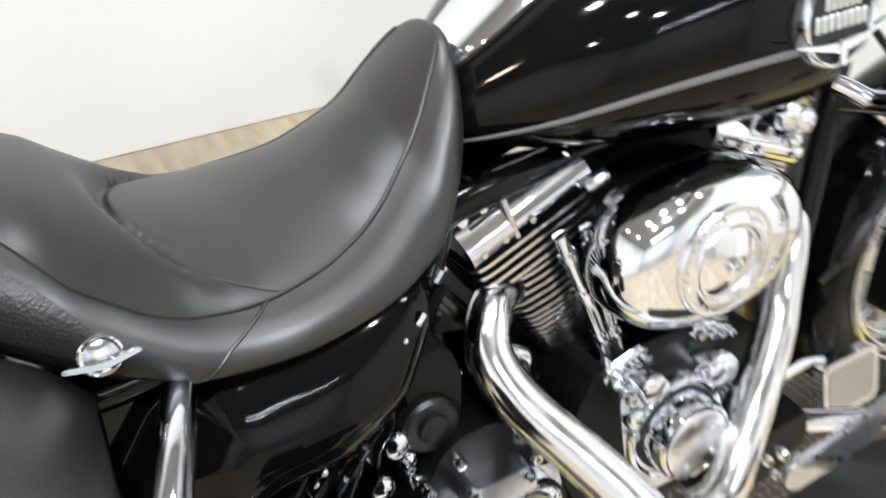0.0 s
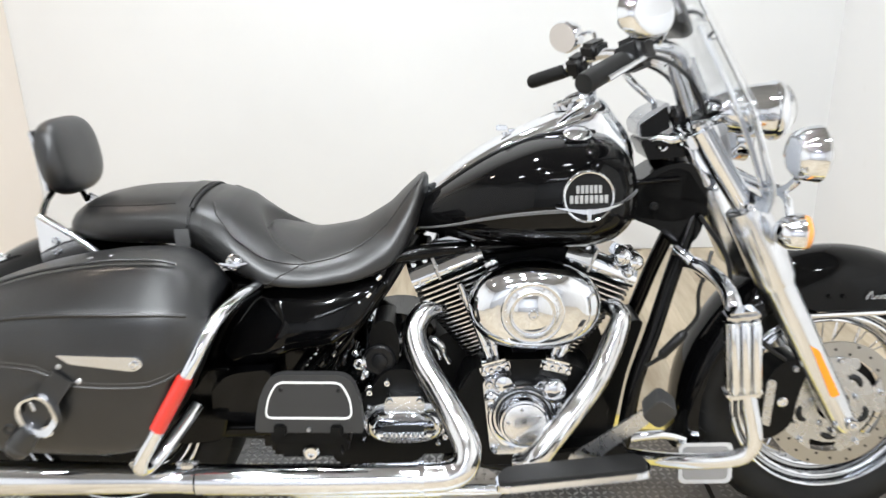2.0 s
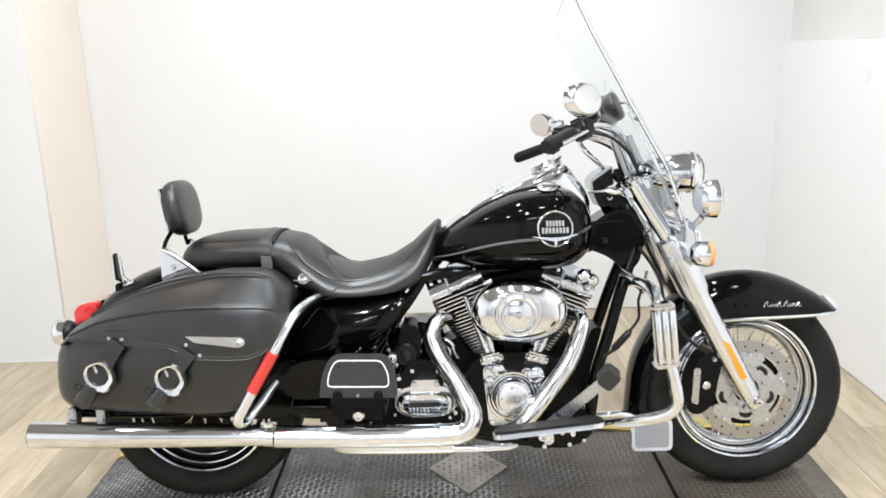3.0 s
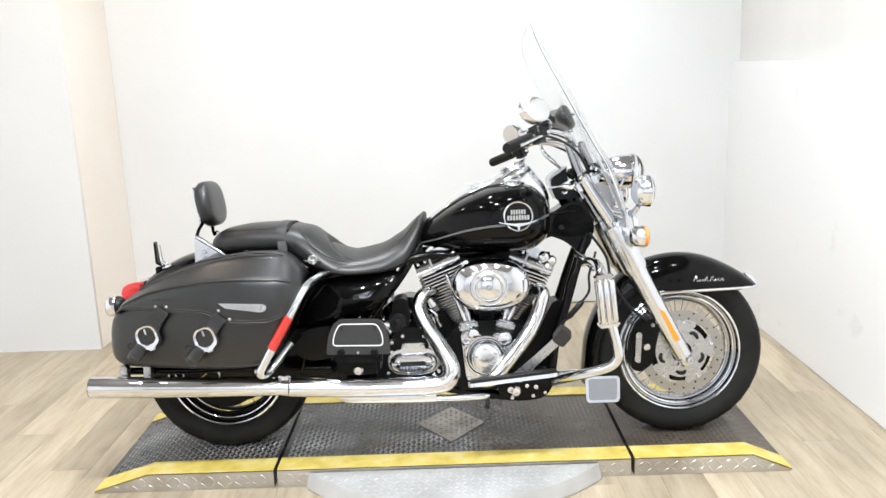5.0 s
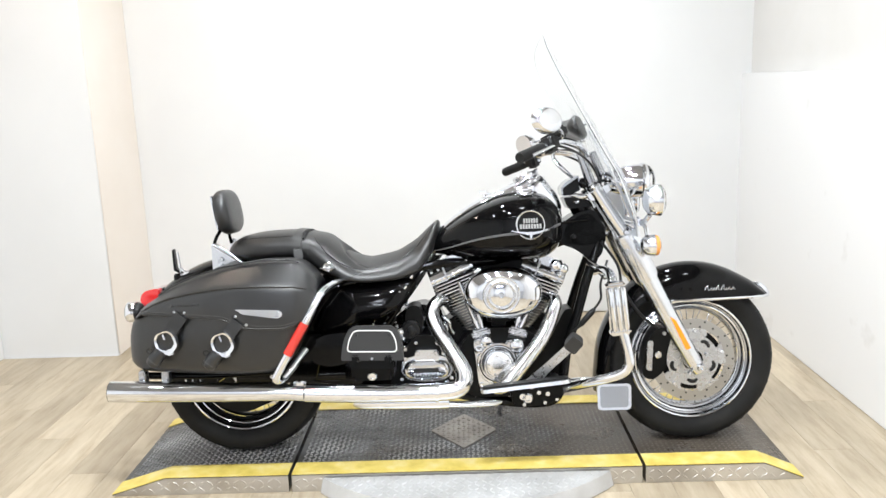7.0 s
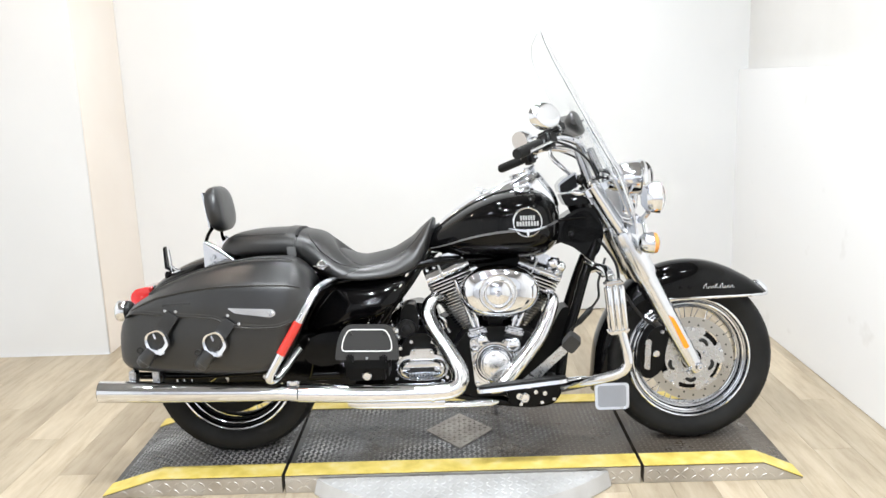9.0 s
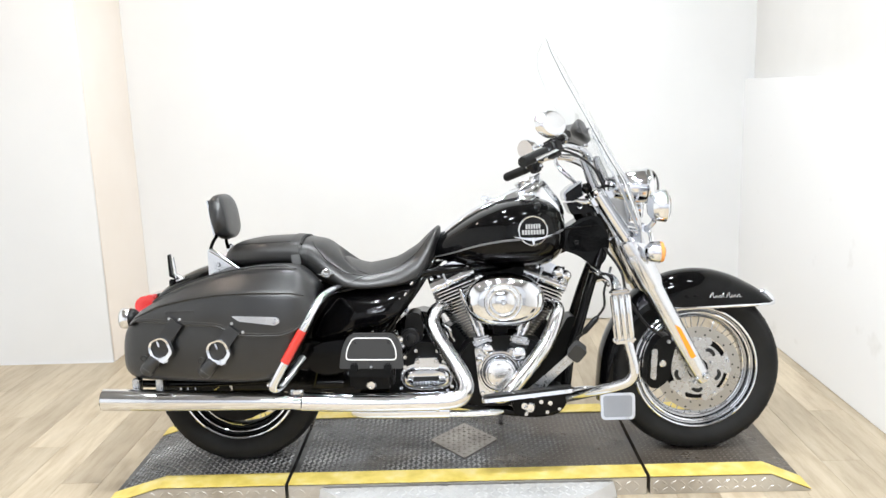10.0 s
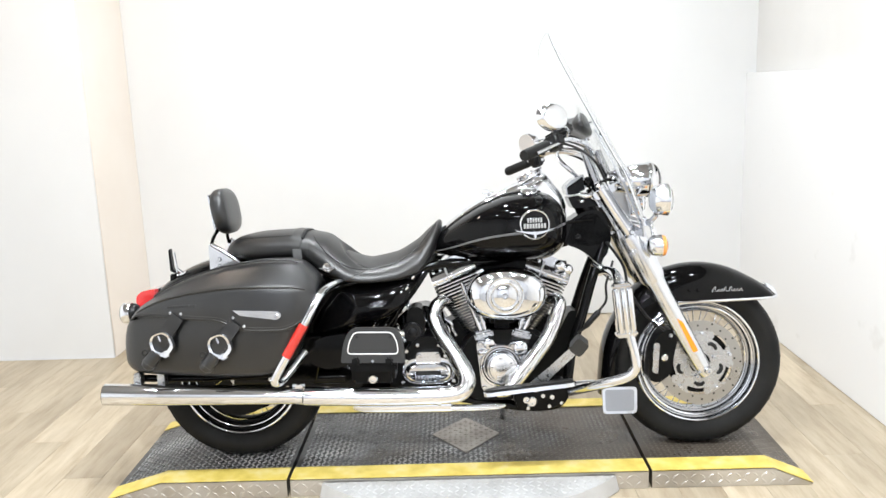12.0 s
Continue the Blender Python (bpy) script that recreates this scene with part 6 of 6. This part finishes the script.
muff = part("muffler", tube([(0.262, -0.318, 0.278), (0.25, -0.319, 0.278), (0.2, -0.322, 0.283), (0.0, -0.328, 0.291), (-0.2, -0.334, 0.299), (-0.357, -0.34, 0.306)], [0.022, 0.025, 0.028, 0.032, 0.034, 0.0345], 26, 4, caps=False), "chrome", bike, "long tapered chrome muffler")
part("muffler_mouth", tube([(-0.357, -0.34, 0.306), (-0.345, -0.34, 0.3055), (-0.325, -0.34, 0.305)], [0.0345, 0.03, 0.029], 26, 1), "hole", muff)
part("muffler_clamp", join(tube([(0.268, -0.318, 0.277), (0.246, -0.319, 0.278)], 0.027, 20, 1), rbox((0.255, -0.318, 0.308), (0.024, 0.02, 0.014), 0.003, 2)), "chrome", muff)
part("clamp_bolt", tube([(0.235, -0.318, 0.312), (0.275, -0.318, 0.312)], 0.005, 8, 1), "satin", muff)
front_h = part("front_header", tube([(1.07, -0.07, 0.528), (1.096, -0.1, 0.537), (1.111, -0.128, 0.523), (1.1, -0.142, 0.49), (1.079, -0.155, 0.442), (1.052, -0.175, 0.4), (1.003, -0.2, 0.342), (0.962, -0.22, 0.3), (0.925, -0.235, 0.262), (0.89, -0.22, 0.245)], [0.018, 0.019, 0.021, 0.0235, 0.025, 0.0255, 0.026, 0.0265, 0.025, 0.018], 22), "header_chrome", bike, "chrome front exhaust header")
part("crossover_pipe", tube([(0.912, -0.256, 0.212), (0.885, -0.257, 0.209), (0.8, -0.257, 0.208), (0.72, -0.257, 0.21)], [0.003, 0.0095, 0.011, 0.011], 16, 4), "chrome", front_h)
part("collector", tube([(0.73, -0.255, 0.22), (0.726, -0.255, 0.22), (0.6, -0.258, 0.222), (0.46, -0.262, 0.226), (0.42, -0.262, 0.228)], [0.023, 0.0255, 0.0255, 0.0245, 0.014], 20, 4), "chrome", front_h)
part("sump", prism(rounded([(0.5, 0.2), (0.53, 0.19), (0.66, 0.19), (0.7, 0.205), (0.7, 0.24), (0.5, 0.24)], 0.012, 2), -0.12, 0.1, 0.008, 2), "engine_black", bike)

# ---- footboards, pedal, guards ----
FB = pose(0.985, -0.342, 0.294, -9, -5.5, 0)
fb = part("footboard", moved(prism(rounded([(-0.143, -0.045), (0.132, -0.045), (0.147, -0.01), (0.136, 0.046), (-0.128, 0.046), (-0.148, 0.0)], 0.024, 5), -0.012, 0.0, 0.004, 3, "xy"), FB), "chrome", bike, "chrome rider footboard with black rubber pad")
pad = rounded([(-0.137, -0.042), (0.126, -0.042), (0.141, -0.01), (0.13, 0.043), (-0.122, 0.043), (-0.142, 0.0)], 0.024, 5)
part("footboard_pad", moved(prism(pad, 0.0, 0.0075, 0.003, 3, "xy"), FB), "rubber", fb)
for x, z, r in ((0.985, 0.212, 0.014), (1.003, 0.205, 0.018), (1.04, 0.225, 0.009), (1.07, 0.22, 0.01), (0.99, 0.185, 0.008), (1.06, 0.19, 0.008), (1.1, 0.2, 0.007)):
    part("bracket_bolt", bolt((x, -0.19, z), r, h=0.014, n=14), "chrome", fb)
part("footboard_bracket", prism(rounded([(0.94, 0.25), (1.12, 0.27), (1.13, 0.21), (1.06, 0.175), (0.95, 0.175)], 0.02, 3), -0.19, -0.1, 0.006, 2), "engine_black", bike)
PB = Matrix.Translation((0.497, -0.325, 0.438)) @ pose(0, 0, 0, -6, 1.5, 0)
po = rounded([(-0.1, -0.056), (-0.098, -0.03), (-0.092, 0.01), (-0.07, 0.055), (0.075, 0.055), (0.095, 0.01), (0.1, -0.03), (0.101, -0.056)], [0.006, 0.01, 0.02, 0.025, 0.025, 0.02, 0.01, 0.006], 5)
peg = part("passenger_footboard", moved(prism(po, -0.012, 0.012, 0.006, 3), PB), "grey_rubber", bike, "folded-up black passenger footboard with pale inlay line")
pi_ = rounded([(-0.08, -0.028), (-0.075, 0.008), (-0.058, 0.04), (0.06, 0.04), (0.077, 0.008), (0.08, -0.028)], 0.014, 5)
pts = [(a, -0.0125, b) for a, b in pi_] + [(pi_[0][0], -0.0125, pi_[0][1])]
part("inlay_line", moved(tube(pts, 0.002, 6, 1), PB), "white_line", peg)
part("hinge", moved(rbox((0.0, 0.016, -0.066), (0.15, 0.03, 0.04), 0.006, 2), PB), "engine_black", peg)
for dx in (-0.053, 0.052):
    part("hinge_knuckle", moved(rbox((dx, -0.006, -0.051), (0.024, 0.024, 0.024), 0.004, 2), PB), "engine_black", peg, "worn black hinge block")
part("hinge_pin", moved(bolt((0.0, -0.011, -0.05), 0.0045, h=0.005, n=12), PB), "satin", peg)
part("hinge_bracket", rbox((0.49, -0.24, 0.335), (0.14, 0.12, 0.06), 0.012, 2), "engine_black", bike)
for dx in (-0.05, 0.055):
    part("screw", moved(bolt((dx, -0.0125, 0.026), 0.004, h=0.002), PB), "plastic", peg)
blade = rounded([(0.0, 0.262), (0.03, 0.258), (0.08, 0.316), (0.156, 0.388), (0.16, 0.414), (0.146, 0.416), (0.07, 0.345), (0.0, 0.285)], 0.008, 3)
part("brake_pedal", moved(prism(blade, -0.006, 0.006, 0.003, 2), Matrix.Translation((0.99, -0.265, 0)) @ pose(0, 0, 0, 0, 0, -24)), "satin", bike, "polished brake pedal arm")
part("pedal_pad", moved(prism(rounded([(-0.022, -0.025), (0.022, -0.025), (0.022, 0.025), (-0.022, 0.025)], 0.01, 5), -0.024, 0.02, 0.007, 3), Matrix.Translation((1.142, -0.338, 0.421)) @ pose(0, 0, 0, 14, 38, 0)), "grey_rubber", bike, "black rubber brake pedal pad")
ram = part("engine_guard", tube([(1.262, -0.03, 0.612), (1.268, -0.14, 0.63), (1.272, -0.26, 0.63), (1.272, -0.325, 0.605), (1.28, -0.348, 0.54), (1.295, -0.353, 0.46), (1.314, -0.356, 0.372), (1.31, -0.352, 0.338), (1.285, -0.338, 0.313), (1.21, -0.28, 0.277), (1.12, -0.16, 0.225), (1.09, -0.11, 0.21)], 0.0155, 14), "chrome", bike, "chrome engine guard hoop")
GL = Matrix.Translation((1.279, -0.362, 0.532)) @ pose(0, 0, 0, 4, -6, 0)
for dx in (-0.019, 0.0, 0.019):
    part("guard_lamp_rib", moved(tube([(dx, -0.016, -0.068), (dx, -0.019, -0.06), (dx, -0.019, 0.06), (dx, -0.016, 0.068)], [0.006, 0.0085, 0.0085, 0.006], 10, 1), GL), "chrome", ram)
part("guard_lamp", moved(join(rbox((0, 0, 0), (0.06, 0.03, 0.145), 0.007, 2), rbox((0, 0.004, -0.076), (0.066, 0.042, 0.018), 0.006, 2), rbox((0, 0.004, 0.076), (0.058, 0.042, 0.018), 0.006, 2)), GL), "chrome", ram, "ribbed chrome accessory on the guard")
HP = Matrix.Translation((1.31, -0.11, 0.179)) @ pose(0, 0, 0, -11, 0, 0)
hp_o = rounded([(-0.06, -0.046), (0.056, -0.046), (0.06, 0.044), (-0.058, 0.044)], 0.013, 4)
peg2 = part("highway_peg", moved(prism(hp_o, -0.008, 0.012, 0.005, 3), HP), "chrome", bike, "flat chrome highway peg folded upright")
inset = rounded([(-0.05, -0.037), (0.046, -0.037), (0.05, 0.035), (-0.049, 0.035)], 0.009, 4)
part("peg_inset", moved(prism(inset, -0.0098, -0.0055, 0.0012, 2), HP), "smoked", peg2, "grey mirror-like inset")
part("peg_arm", tube([(1.27, -0.085, 0.22), (1.22, -0.09, 0.235), (1.12, -0.1, 0.23)], 0.011, 10, 3), "chrome", peg2)
# wiring and hoses by the neck
part("brake_line", tube([(1.28, -0.07, 0.72), (1.33, -0.1, 0.64), (1.345, -0.12, 0.56), (1.4, -0.13, 0.47), (1.46, -0.125, 0.42)], 0.005, 8), "plastic", bike)
part("throttle_cable", tube([(1.29, -0.13, 0.66), (1.275, -0.145, 0.62), (1.262, -0.15, 0.58), (1.262, -0.15, 0.53), (1.236, -0.15, 0.493)], 0.0042, 8), "plastic", bike)
part("sensor_plug", tube([(1.24, -0.15, 0.497), (1.232, -0.15, 0.487), (1.196, -0.15, 0.448), (1.19, -0.15, 0.44), (1.165, -0.145, 0.42)], [0.005, 0.0105, 0.0105, 0.005, 0.0035], 10, 2), "plastic", bike)
bracket = part("head_bracket", rbox((1.128, -0.075, 0.632), (0.05, 0.05, 0.055), 0.012, 3), "engine_black", bike, "chrome-capped bracket on the front cylinder head")
for x, z, r in ((1.117, 0.645, 0.02), (1.143, 0.632, 0.018), (1.128, 0.612, 0.012)):
    part("bracket_cap", lathe([(r, 0.02), (r, -0.004), (r * 0.9, -0.011), (r * 0.6, -0.016), (0.001, -0.018)], (x, -0.1, z), "y", 22), "chrome", bracket)
part("guard_wire", tube([(1.29, -0.12, 0.6), (1.26, -0.1, 0.63), (1.235, -0.07, 0.65)], 0.013, 10), "chrome", bike)
part("jiffy_stand", tube([(0.95, 0.14, 0.2), (0.93, 0.2, 0.1), (0.92, 0.235, 0.012)], 0.011, 10), "chrome", bike)

# ---- floor planks ----
PW, PL = 0.142, 1.21
planks = {}


def plank_mesh(length):
    key = round(length, 3)
    if key not in planks:
        bm = rbox((0, 0, -0.004), (PW - 0.0006, length - 0.0006, 0.008), 0.0006, 1)
        me = bpy.data.meshes.new("plank")
        bm.to_mesh(me)
        bm.free()
        me.materials.append(M["wood"])
        planks[key] = me
    return planks[key]


count = 0
for i in range(int((2.45 - LEFT) / PW) + 2):
    x = LEFT - 0.02 + PW * (i + 0.5)
    y = -3.2 + (i * 0.37 % 1.0) * PL - PL
    while y < BACK:
        a, b = max(y, -3.2), min(y + PL, BACK + 0.01)
        if b - a > 0.05:
            ob = new("plank", plank_mesh(b - a))
            ob.location = (x, (a + b) / 2, FLOOR)
            ob.parent = floor
            count += 1
        y += PL
slab("floor_far", (LEFT - 0.1, FRONT - 0.1, FLOOR - 0.03), (2.55, -3.202, FLOOR), "wood", "light oak floor running on across the showroom", category="floor")
slab("baseboard", (LEFT, PANEL - 0.012, FLOOR), (STEP + 0.001, PANEL - 0.001, FLOOR + 0.004), "wall", "thin pale edge at the foot of the wall", category="baseboard")
